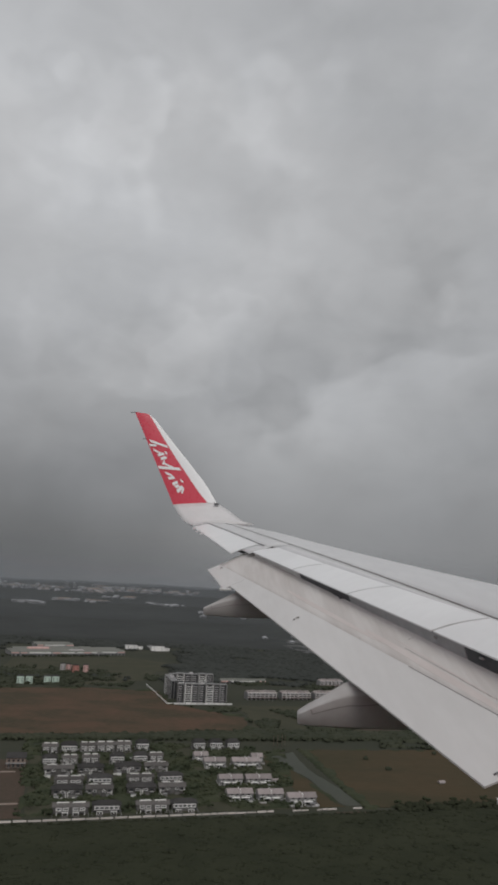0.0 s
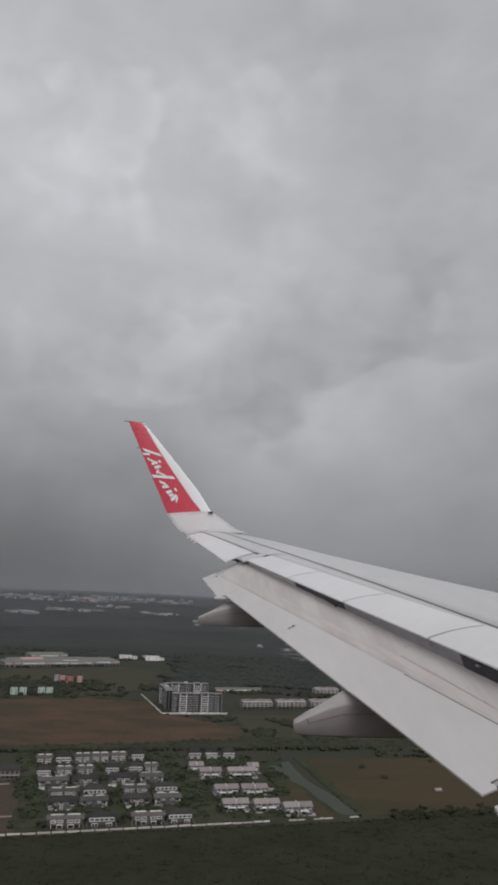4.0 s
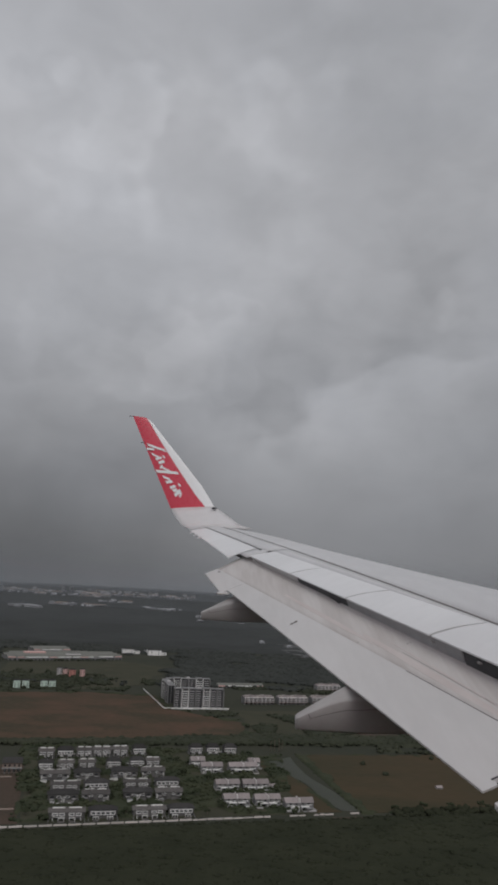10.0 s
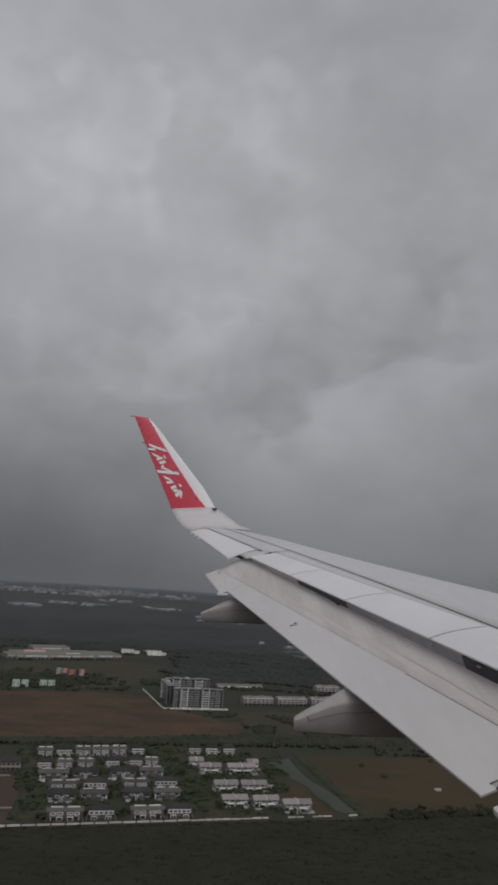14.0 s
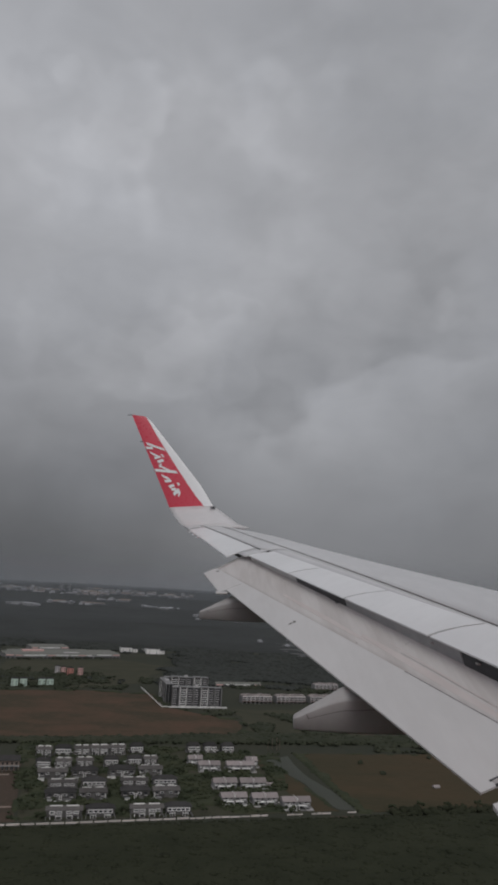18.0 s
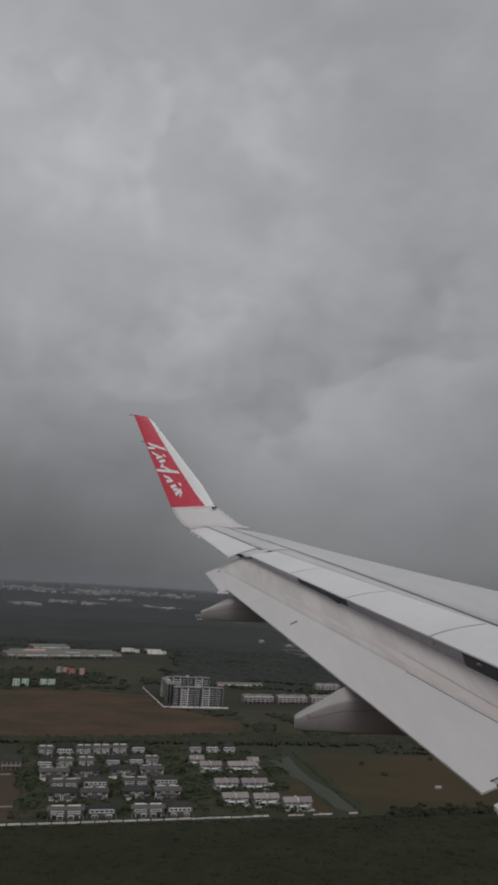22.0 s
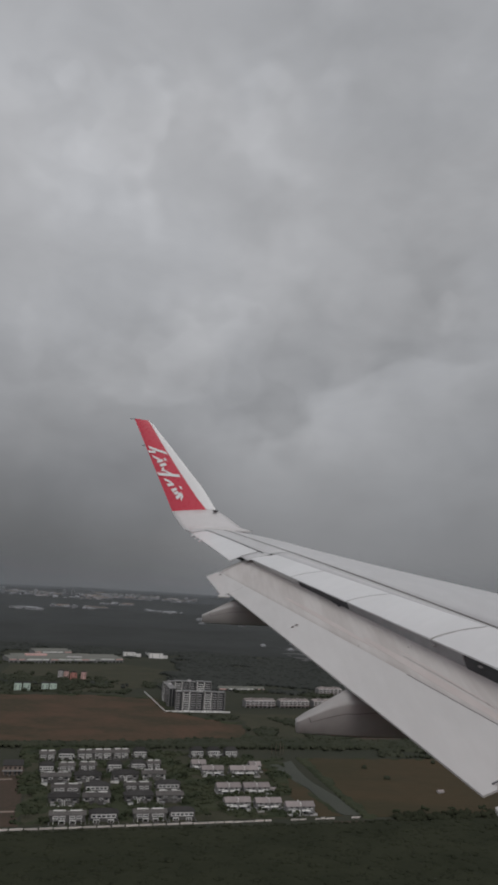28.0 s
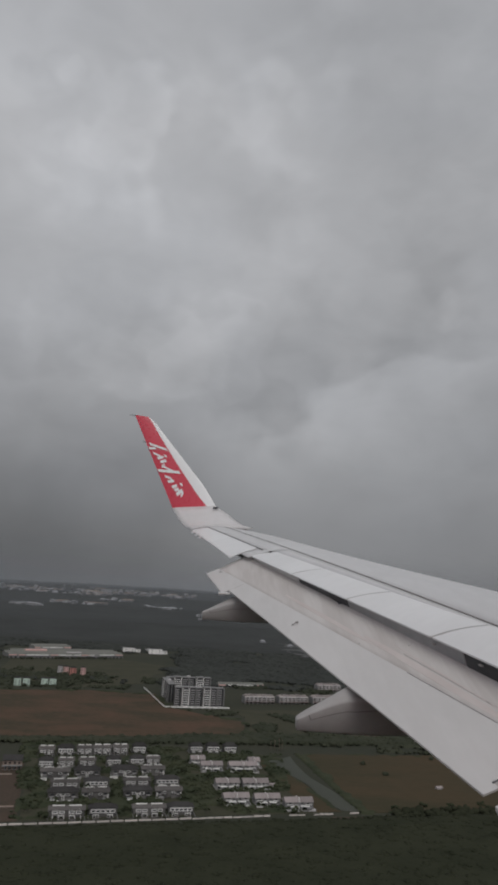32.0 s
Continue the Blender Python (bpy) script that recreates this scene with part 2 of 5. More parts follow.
M["dirt"] = material("bare_red_dirt", (0.078, 0.053, 0.041), (0.050, 0.042, 0.031), 0.03, 0.3, 0.95, 0.3, depth=0.4, spec=0.15)
M["asphalt"] = material("worn_asphalt", (0.060, 0.060, 0.062), (0.085, 0.082, 0.080), 0.05, 0.8, 0.9, 0.1)
M["foliage"] = material("dark_foliage", (0.031, 0.036, 0.024), (0.050, 0.053, 0.036), 0.018, 0.3, 0.9, 0.1, patch=0.7, depth=0.6, spec=0.08)
M["plantation"] = material("plantation_foliage", (0.0232, 0.0262, 0.0165), (0.037, 0.0395, 0.025), 0.02, 0.5, 0.95, 0.2, patch=0.55, depth=0.5, spec=0.05)
# greyer than the near foliage: distance haze is mixed into both colours
M["farfoliage"] = material("hazed_far_foliage", (0.040, 0.042, 0.041), (0.054, 0.057, 0.055), 0.005, 0.06, 0.95, 0.15, patch=0.6, depth=1.0, spec=0.06)
M["midfoliage"] = material("hazed_middle_foliage", (0.037, 0.040, 0.037), (0.049, 0.052, 0.047), 0.008, 0.09, 0.95, 0.15, patch=0.55, depth=0.8, spec=0.06)
M["garden"] = material("garden_foliage", (0.029, 0.037, 0.022), (0.053, 0.057, 0.034), 0.03, 0.4, 0.9, 0.1, patch=0.7, depth=0.5, spec=0.08)
# grey house render with the shade on the walls put into its colour
M["shadewall"] = material("shaded_grey_render", (0.15, 0.142, 0.137), (0.10, 0.096, 0.093), 0.08, 0.9, 0.85, 0.05, random_tint=0.35, spec=0.15)
M["fence"] = material("weathered_warm_wall_paint", (0.62, 0.56, 0.53), (0.48, 0.43, 0.41), 0.06, 0.8, 0.85, 0.05, random_tint=0.18, spec=0.25)
M["midroof"] = material("grey_concrete_roof", (0.104, 0.095, 0.091), (0.062, 0.057, 0.055), 0.15, 1.4, 0.85, 0.2, random_tint=0.3, depth=0.06, spec=0.2)
M["slate"] = material("dull_slate_roof_tiles", (0.088, 0.084, 0.083), (0.058, 0.055, 0.055), 0.15, 1.6, 0.85, 0.3, random_tint=0.2, depth=0.08, spec=0.12)
M["trunk"] = material("grey_brown_bark", (0.10, 0.08, 0.06), (0.15, 0.12, 0.09), 0.5, 4, 0.9, 0.3)
M["water"] = material("murky_pond_water", (0.043, 0.048, 0.037), (0.058, 0.060, 0.047), 0.02, 0.5, 0.45, 0.06, spec=0.06)
M["river"] = material("muddy_river_water", (0.085, 0.066, 0.050), (0.10, 0.082, 0.062), 0.01, 0.3, 0.28, 0.06, spec=0.35)
M["orange"] = material("orange_render", (0.62, 0.24, 0.08), (0.54, 0.20, 0.07), 0.1, 1, 0.85, 0.05)
M["wall"] = material("white_render_wall", (0.76, 0.74, 0.72), (0.60, 0.58, 0.57), 0.08, 0.9, 0.85, 0.05, random_tint=0.12, spec=0.3)
M["greywall"] = material("grey_render_wall", (0.235, 0.23, 0.23), (0.175, 0.172, 0.172), 0.08, 0.9, 0.85, 0.05, random_tint=0.1, spec=0.25)
M["palegrey"] = material("weathered_pale_render", (0.45, 0.43, 0.43), (0.36, 0.34, 0.34), 0.08, 0.9, 0.85, 0.05, random_tint=0.12, spec=0.25)
# pale town render greyed in its colour to imitate distance haze
M["fargrey"] = material("haze_dulled_render", (0.30, 0.30, 0.31), (0.20, 0.20, 0.21), 0.08, 0.9, 0.85, 0.05, random_tint=0.5, spec=0.15)
M["greyroof"] = material("dark_grey_roof_tiles", (0.036, 0.034, 0.034), (0.058, 0.055, 0.054), 0.1, 1.6, 0.85, 0.3, random_tint=0.2, depth=0.08, spec=0.06)
M["paleroof"] = material("pale_roof_tiles", (0.29, 0.25, 0.245), (0.20, 0.175, 0.172), 0.1, 1.6, 0.75, 0.3, random_tint=0.16, depth=0.08, spec=0.3)
M["redroof"] = material("rust_red_roof_tiles", (0.13, 0.066, 0.052), (0.095, 0.056, 0.046), 0.1, 1.4, 0.8, 0.3, random_tint=0.2, depth=0.08, spec=0.2)
M["green"] = material("pale_green_render", (0.50, 0.60, 0.52), (0.42, 0.51, 0.45), 0.1, 1, 0.85, 0.05)
M["coral"] = material("coral_red_render", (0.46, 0.20, 0.165), (0.38, 0.165, 0.14), 0.1, 1, 0.85, 0.05)
M["pink"] = material("pink_render", (0.60, 0.38, 0.35), (0.52, 0.33, 0.31), 0.1, 1, 0.85, 0.05)
M["greenroof"] = material("grey_green_sheet_roof", (0.125, 0.128, 0.112), (0.175, 0.172, 0.155), 0.02, 0.4, 0.7, 0.2, spec=0.25)
M["brick"] = material("bare_brick_and_concrete", (0.21, 0.15, 0.125), (0.27, 0.23, 0.20), 0.1, 1.2, 0.9, 0.2, spec=0.2)
M["glass"] = material("dark_window_glass", (0.022, 0.025, 0.03), (0.035, 0.038, 0.042), 0.2, 2, 0.15, 0.0)


# ---- helpers for meshes ----
def mesh_of(name, bm, mat):
    me = bpy.data.meshes.new(name)
    bmesh.ops.recalc_face_normals(bm, faces=bm.faces)
    bm.to_mesh(me)
    bm.free()
    me.materials.append(mat)
    return me


def part(name, bm, mat, parent=None, label="", smooth=False):
    me = mesh_of(name, bm, mat)
    if smooth:
        me.shade_smooth()
    ob = new(name, me)
    ob.parent = parent
    return tagged(ob, label)


def thing(name, label, category, at=None, group="", kind=""):
    ob = new(name)
    ob.empty_display_size = 0.2
    if at is not None:
        ob.matrix_basis = at
    return tagged(ob, label, category, group, kind)


def box(bm, x0, x1, y0, y1, z0, z1, bevel=0.0):
    made = bmesh.ops.create_cube(bm, size=1)["verts"]
    bmesh.ops.scale(bm, vec=(x1 - x0, y1 - y0, z1 - z0), verts=made)
    bmesh.ops.translate(bm, vec=((x0 + x1) / 2, (y0 + y1) / 2, (z0 + z1) / 2), verts=made)
    if bevel:
        edges = list({e for v in made for e in v.link_edges})
        bmesh.ops.bevel(bm, geom=edges, offset=bevel, segments=1, affect="EDGES")
    return bm


def boxed(*args, **kw):
    return box(bmesh.new(), *args, **kw)


def prism(bm, ring, z0, z1):
    """An upright prism over a ring of (x, y)."""
    lo = [bm.verts.new((x, y, z0)) for x, y in ring]
    hi = [bm.verts.new((x, y, z1)) for x, y in ring]
    k = len(ring)
    for i in range(k):
        bm.faces.new((lo[i], lo[(i + 1) % k], hi[(i + 1) % k], hi[i]))
    bm.faces.new(hi)
    bm.faces.new(lo[::-1])
    return bm


def slab(at, nu, nv, thick, drop=(0, 0, -1)):
    """A curved sheet at(u, v) with thickness, closed at its rims."""
    bm = bmesh.new()
    d = Vector(drop) * thick
    top = [[bm.verts.new(at(i / nu, j / nv)) for j in range(nv + 1)] for i in range(nu + 1)]
    low = [[bm.verts.new(Vector(v.co) + d) for v in row] for row in top]
    for i in range(nu):
        for j in range(nv):
            bm.faces.new((top[i][j], top[i + 1][j], top[i + 1][j + 1], top[i][j + 1]))
            bm.faces.new((low[i][j + 1], low[i + 1][j + 1], low[i + 1][j], low[i][j]))
    for i in range(nu):
        for j in (0, nv):
            bm.faces.new((top[i][j], low[i][j], low[i + 1][j], top[i + 1][j]))
    for j in range(nv):
        for i in (0, nu):
            bm.faces.new((top[i][j], top[i][j + 1], low[i][j + 1], low[i][j]))
    return bm


def loft(rings, cap=True):
    bm = bmesh.new()
    rows = [[bm.verts.new(p) for p in ring] for ring in rings]
    k = len(rows[0])
    for a, b in zip(rows, rows[1:]):
        for i in range(k):
            bm.faces.new((a[i], a[(i + 1) % k], b[(i + 1) % k], b[i]))
    if cap:
        bm.faces.new(rows[0][::-1])
        bm.faces.new(rows[-1])
    return bm


# ---- the aircraft's wing ----
def rise(y):
    return 0.1065 * (y - 6.5) - 0.0007 * (y - 6.5) ** 2


def trail(y):
    return -0.297 * (y - 6.5) if y > 6.25 else 0.074 + 0.02 * (6.25 - y)


def chord(y):
    return 3.84 - 0.2239 * (y - 6.5) - 0.15 * max(0.0, y - 15.3) ** 2 if y > 6.5 else 3.84 + 0.49 * (6.5 - y)


def upper(dx, y):
    """Height of the upper skin dx metres ahead of the trailing edge."""
    c = chord(y)
    s = max(-0.3, min(1.0, dx / c))
    k = 0.13 - 0.0106 * (y - 8)
    return rise(y) + c * k * (1 - ((s - 0.35) / 0.35) ** 2 if s < 0.35 else 1 - 1.6 * ((s - 0.35) / 0.65) ** 2)


def lower(dx, y):
    c = chord(y)
    s = max(0.0, min(1.0, dx / c))
    lo = rise(y) - 0.075 * c * math.sin(math.pi * min(1, s * 0.9 + 0.1)) ** 0.7 - 0.08
    return lo + (upper(c, y) - lo) * s ** 6


def on_skin(dx, y, lift=0.0):
    return (trail(y) + dx, y, upper(dx, y) + lift)


def on_flap(dx, y, lift=0.0):
    f = max(0.0, min(1.0, (dx - flap_step(y)) / (0.56 - flap_step(y))))
    return (trail(y) + dx, y, rise(y) - 0.12 + 0.42 * dx + 0.03 * math.sin(math.pi * f) + lift)


def lerp(a, b, f):
    return a + (b - a) * f


def seam(y):
    return 0.64 + 0.024 * (y - 7.8)


def spoiler_front(y):
    return 0.60 - 0.026 * (y - 7.9)


def spoiler_back(y):
    return 0.26 - 0.019 * (y - 7.2)


def flap_step(y):
    return 0.04 - 0.04 * (y - 6.9)


def flap_back(y):
    return -0.47 + 0.012 * (y - 6.3)


wing = thing("airplane", "airliner in flight, grey wing with lowered flaps and red upswept tip", "airplane", AIRCRAFT)
part("leading_skin", slab(lambda u, v: on_skin(lerp(seam(lerp(1.0, 16.45, u)) + 0.009, chord(lerp(1.0, 16.45, u)), v), lerp(1.0, 16.45, u)), 60, 24, 0.012), M["skin"], wing, smooth=True)
part("lower_skin", slab(lambda u, v: (trail(lerp(1.0, 16.4, u)) + lerp(0.75, chord(lerp(1.0, 16.4, u)) - 0.01, v), lerp(1.0, 16.4, u), lower(lerp(0.75, chord(lerp(1.0, 16.4, u)) - 0.01, v), lerp(1.0, 16.4, u))), 40, 16, 0.01), M["skin"], wing, smooth=True)
part("seam_seal", slab(lambda u, v: on_skin(seam(lerp(1.0, 16.6, u)) + lerp(-0.006, 0.012, v) * lerp(0.25, 1.0, u), lerp(1.0, 16.6, u), 0.005), 60, 1, 0.012), M["seamdark"], wing, "dark sealed joint line")
part("middle_skin", slab(lambda u, v: on_skin(lerp(spoiler_front(lerp(1.0, 12.75, u)) + 0.012, seam(lerp(1.0, 12.75, u)) - 0.008, v), lerp(1.0, 12.75, u)), 44, 2, 0.012), M["skin"], wing, smooth=True)
part("outer_skin", slab(lambda u, v: on_skin(lerp(lerp(0.44, 0.40, u), seam(lerp(12.77, 16.45, u)) - 0.008, v), lerp(12.77, 16.45, u)), 16, 4, 0.012), M["skin"], wing, smooth=True)
part("tip_skin", slab(lambda u, v: on_skin(lerp(0.10, 0.40, v), lerp(16.08, 16.5, u)), 4, 4, 0.012), M["skin"], wing, smooth=True)
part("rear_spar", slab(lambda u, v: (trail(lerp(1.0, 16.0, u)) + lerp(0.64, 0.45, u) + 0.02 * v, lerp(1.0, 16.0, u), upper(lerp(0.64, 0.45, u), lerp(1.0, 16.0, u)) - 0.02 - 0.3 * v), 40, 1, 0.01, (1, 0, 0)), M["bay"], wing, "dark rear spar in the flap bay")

part("shroud_panel", slab(lambda u, v: on_skin(lerp(0.12, 0.445, v), lerp(12.74, 13.10, u), -0.002), 3, 4, 0.012), M["skin"], wing, smooth=True)
# the bay-coloured stretches paint the gap's shade onto the lip
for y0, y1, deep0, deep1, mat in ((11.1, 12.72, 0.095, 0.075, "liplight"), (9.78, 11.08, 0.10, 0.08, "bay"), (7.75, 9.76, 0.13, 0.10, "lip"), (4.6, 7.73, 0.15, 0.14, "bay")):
    part("spoiler_lip", slab(lambda u, v: (trail(lerp(y0, y1, u)) + spoiler_back(lerp(y0, y1, u)) + 0.03 + 0.04 * v, lerp(y0, y1, u), upper(spoiler_back(lerp(y0, y1, u)) + 0.03, lerp(y0, y1, u)) - 0.012 - lerp(deep0, deep1, u) * v), 10, 1, 0.01, (1, 0, 0)), M[mat], wing, "metal lip under the spoilers, gap shade in its dark stretches")

for y, w in ((8.13, 0.035), (7.50, 0.03)):
    part("hinge_bracket", boxed(trail(y) + spoiler_back(y) + 0.012, trail(y) + spoiler_back(y) + 0.04, y - w, y + w, upper(spoiler_back(y), y) - 0.055, upper(spoiler_back(y), y) - 0.04, bevel=0.004), M["fairing"], wing, "small grey hinge bracket")

# aileron with its hinge line and trailing tabs
aileron = part("aileron", slab(lambda u, v: on_skin(lerp(lerp(-0.05, 0.07, u), lerp(0.43, 0.39, u), v), lerp(13.12, 16.06, u), 0.002), 16, 5, 0.015), M["spoiler"], wing, "pale grey aileron, slightly raised", smooth=False)
for k in range(3):
    y = 15.05 + 0.32 * k
    part("static_wick", slab(lambda u, v, y=y: on_skin(lerp(-0.05, 0.07, (y - 13.12) / 2.94) + 0.03 - 0.09 * u, y + 0.14 * v * (1 - 0.5 * u), 0.003), 2, 1, 0.008), M["skin"], aileron, "small tab on the trailing edge")

part("hinge_seal", slab(lambda u, v: on_skin(lerp(0.398, 0.418, u) + lerp(-0.007, 0.010, v), lerp(12.9, 16.1, u), 0.0075), 14, 1, 0.003), M["seal"], aileron, "dark hinge gap of the aileron")
part("end_seal", slab(lambda u, v: on_skin(lerp(0.075, 0.42, u), lerp(15.97, 16.08, u) + 0.03 * v, 0.0075), 5, 1, 0.003), M["seal"], aileron, "dark gap at the aileron's outer end")

# spoilers
edges_back = [12.72, 11.21, 9.70, 8.13, 6.55, 4.6]
edges_front = [12.55, 10.97, 9.42, 7.89, 6.3, 4.4]
for i in range(5):
    def at(u, v, i=i):
        y = lerp(lerp(edges_back[i] - 0.016, edges_back[i + 1] + 0.016, u), lerp(edges_front[i] - 0.016, edges_front[i + 1] + 0.016, u), v) + 0.025 * math.sin(math.pi * v)
        return on_skin(lerp(spoiler_back(y), spoiler_front(y), v), y, 0.012)
    part("spoiler", slab(at, 10, 6, 0.014), M["spoiler"], wing, "pale grey spoiler panel, closed")

for back_y, front_y in zip(edges_back[1:5], edges_front[1:5]):
    part("joint_seal", slab(lambda u, v: on_skin(lerp(spoiler_back(back_y) + 0.01, spoiler_front(back_y), u), lerp(back_y, front_y, u) + 0.025 * math.sin(math.pi * u) + 0.044 * (v - 0.5), 0.001), 6, 1, 0.006), M["seamdark"], wing, "dark seal between two spoilers")

# dark brackets on the flap's nose: span, chord place, length
BLOTS = ((10.10, 0.275, 0.16), (9.97, 0.262, 0.05))

# the outboard flap, lowered, in a nose and a rear panel
flap = part("outboard_flap", slab(lambda u, v: on_flap(lerp(flap_step(lerp(6.33, 13.12, u)) - 0.01, lerp(0.62, 0.40, u), v), lerp(6.33, 13.12, u), -0.8 * max(0, v - 0.9) ** 1.5), 40, 12, 0.03), M["cove"], wing, "lowered flap with a grimy nose", smooth=True)
part("rear_panel", slab(lambda u, v: on_flap(lerp(flap_back(lerp(6.33, 11.95, u)), flap_step(lerp(6.33, 11.95, u)), v), lerp(6.33, 11.95, u), 0.008 if u < 0.31 else 0.003), 30, 3, 0.014), M["flap"], flap, "pale rear flap panel")
part("outer_panel", slab(lambda u, v: on_flap(lerp(lerp(-0.50, -0.40, u), flap_step(lerp(11.97, 13.13, u)), v), lerp(11.955, 13.13, u), 0.004), 6, 3, 0.014), M["flap"], flap, "pale outer end of the flap")
# seam strip, its dark colour also draws the shadow line at the panel step
part("rub_strip", slab(lambda u, v: on_flap(flap_step(lerp(6.35, 8.05, u)) + 0.008 * v - 0.012, lerp(6.35, 8.05, u), 0.010), 8, 1, 0.006), M["seamdark"], flap, "worn seam with the step's shadow line in its colour")
for y0, y1, d0, d1, w in ((10.9, 8.6, 0.0, 0.05, 0.045), (9.0, 6.5, 0.075, 0.085, 0.055), (8.6, 6.6, 0.15, 0.125, 0.012)):
    part("grease_streak", slab(lambda u, v: on_flap(lerp(d0, d1, u) + w * (v - 0.5) * math.sin(math.pi * min(1, u + 0.05)) ** 0.5, lerp(y0, y1, u), 0.0015), 14, 1, 0.003), M["streak"], flap, "faint brown grease streak")
part("panel_seam", slab(lambda u, v: on_flap(0.135 - 0.02 * u + 0.008 * v, lerp(6.4, 8.35, u), 0.0015), 10, 1, 0.003), M["seamgrey"], flap, "thin grey panel seam")
for y, dx, w in ((9.973, -0.228, 0.026), (9.962, -0.275, 0.020), (12.92, -0.245, 0.030), (8.9, -0.03, 0.008), (8.437, 0.21, 0.008), (8.437, 0.235, 0.006)):
    bm = bmesh.new()
    ring = [bm.verts.new(on_flap(dx + 0.7 * w * math.sin(q) + 0.2 * w * math.sin(3 * q + y), y + w * math.cos(q) + 0.3 * w * math.sin(2 * q), 0.0095)) for q in (math.tau * i / 12 for i in range(12))]
    bm.faces.new(ring)
    part("stain", bm, M["stain"], flap, "dark brown stain")
for y, dx, long in BLOTS:
    part("bracket", slab(lambda u, v: on_flap(dx + 0.024 * (v - 0.5), y + long * (u - 0.5), 0.016), 2, 1, 0.014), M["seal"], flap, "small dark bracket")
rib = part("end_rib", slab(lambda u, v: on_flap(lerp(-0.36, 0.45, u), lerp(6.335, 6.385, v), 0.012), 12, 1, 0.03), M["fairing"], flap, "grey ribbed channel at the flap's inner end")
for v in (0.0, 1.0):
    part("edge_seal", slab(lambda u, w: on_flap(lerp(-0.37, 0.45, u), lerp(6.328, 6.385, v) + 0.010 * w, 0.016), 12, 1, 0.014), M["seal"], rib, "dark rubber edge")
part("inboard_flap", slab(lambda u, v: on_flap(lerp(-0.465, 0.5, v), lerp(2.1, 6.20, u)), 12, 8, 0.03), M["flap"], wing, "lowered inboard flap")


def fairing(y, nose, tail, top_tail, low, ridge, shoulder):
    """A canoe-shaped flap track fairing under the flap at span y: a sloping top, a ridge, flanks leaning inwards."""
    def section(run):
        top = (lerp(top_tail, shoulder, run / 0.44) if run < 0.44 else lerp(shoulder, ridge, min(1, (run - 0.44) / 0.8))) + rise(y)
        bottom = low + rise(y) + 0.018 * (1 - min(1, run / 0.5))
        f = run / (nose - tail)
        if f > 0.7:
            bottom = lerp(bottom, top - 0.1, (f - 0.7) / 0.3)
        return top, bottom, 0.05 + 0.11 * min(1.0, run / 0.7) ** 0.5, lerp(0.90, 0.45, min(1, run / 0.5))

    def flank(run, k, lift=0.0):
        """A place on the flank that faces the cabin, k from the ridge to the keel."""
        top, bottom, w, fold = section(run)
        mid, half = (top + bottom) / 2, (top - bottom) / 2
        return (trail(y) + tail + run, y - w * lerp(1.0, 0.80, k) - lift, mid + half * lerp(fold, -0.86, k))

    rings = []
    for k in range(25):
        run = (k / 24) ** 1.6 * (nose - tail)
        top, bottom, w, fold = section(run)
        mid, half = (top + bottom) / 2, (top - bottom) / 2
        side = [(0.0, 1.0), (0.42, lerp(fold, 1.0, 0.72)), (0.80, lerp(fold, 1.0, 0.36)), (0.97, fold + 0.05), (1.0, fold - 0.03), (0.80, -0.86), (0.70, -0.97), (0.55, -1.0)]
        ring = side + [(-a, b) for a, b in reversed(side[1:])]
        rings.append([(trail(y) + tail + run, y + w * a, mid + half * b) for a, b in ring])
    ob = part("flap_track_fairing", loft(rings), M["fairing"], wing, "grey canoe-shaped flap track fairing", smooth=True)
    part("seam", slab(lambda u, v: flank(lerp(0.12, 0.95, u), lerp(0.32, 0.26, u) + 0.03 * v, 0.002), 8, 1, 0.006, (0, 1, 0)), M["seamdark"], ob, "dark seam line")
    part("cap_seam", slab(lambda u, v: flank(0.10 + 0.008 * v + 0.02 * u, 0.36 * u, 0.002), 3, 1, 0.006, (0, 1, 0)), M["seamdark"], ob, "dark seam of the tail cap")


fairing(8.3, 2.4, -0.88, -0.62, -0.735, -0.22, -0.34)
fairing(11.9, 1.9, -0.78, -0.585, -0.70, -0.25, -0.36)
for y, out in ((11.95, 0.06),):
    part("flap_bracket", boxed(trail(y) - 0.55, trail(y) - 0.38, y - 0.09, y + 0.05, rise(y) - 0.345, rise(y) - 0.315, bevel=0.008), M["flap"], wing, "small bracket at the flap edge")

# the upswept tip: a lower blend, a red rear, a white leading band
STATIONS = [  # y, rear x, rear z, front x, front z
    (16.43, trail(16.43) + 0.10, upper(0.10, 16.43), trail(16.43) + chord(16.43), upper(chord(16.43), 16.43) + 0.07), (16.72, -2.90, 1.005, -1.74, 1.07), (16.90, -2.99, 1.06, -1.91, 1.19),
    (17.05, -3.09, 1.17, -2.04, 1.285), (17.18, -3.16, 1.26, -2.175, 1.365), (17.3, -3.24, 1.385, -2.31, 1.45), (17.365, -3.352, 1.627, -2.45, 1.675), (17.43, -3.465, 1.87, -2.60, 1.90),
    (17.57, -3.71, 2.39, -3.01, 2.395), (17.71, -3.955, 2.915, -3.42, 2.89), (17.82, -4.148, 3.328, -3.745, 3.283), (17.85, -4.20, 3.44, -3.885, 3.40)]


def tip_point(i, f, lift=0.0):
    y, bx, bz, fx, fz = STATIONS[i]
    a, b = STATIONS[max(0, i - 1)], STATIONS[min(len(STATIONS) - 1, i + 1)]
    run = Vector((0, b[0] - a[0], b[2] - a[2])).normalized()
    side = Vector((0, -run.z, run.y))
    return Vector((lerp(bx, fx, f), y, lerp(bz, fz, f))) + side * lift


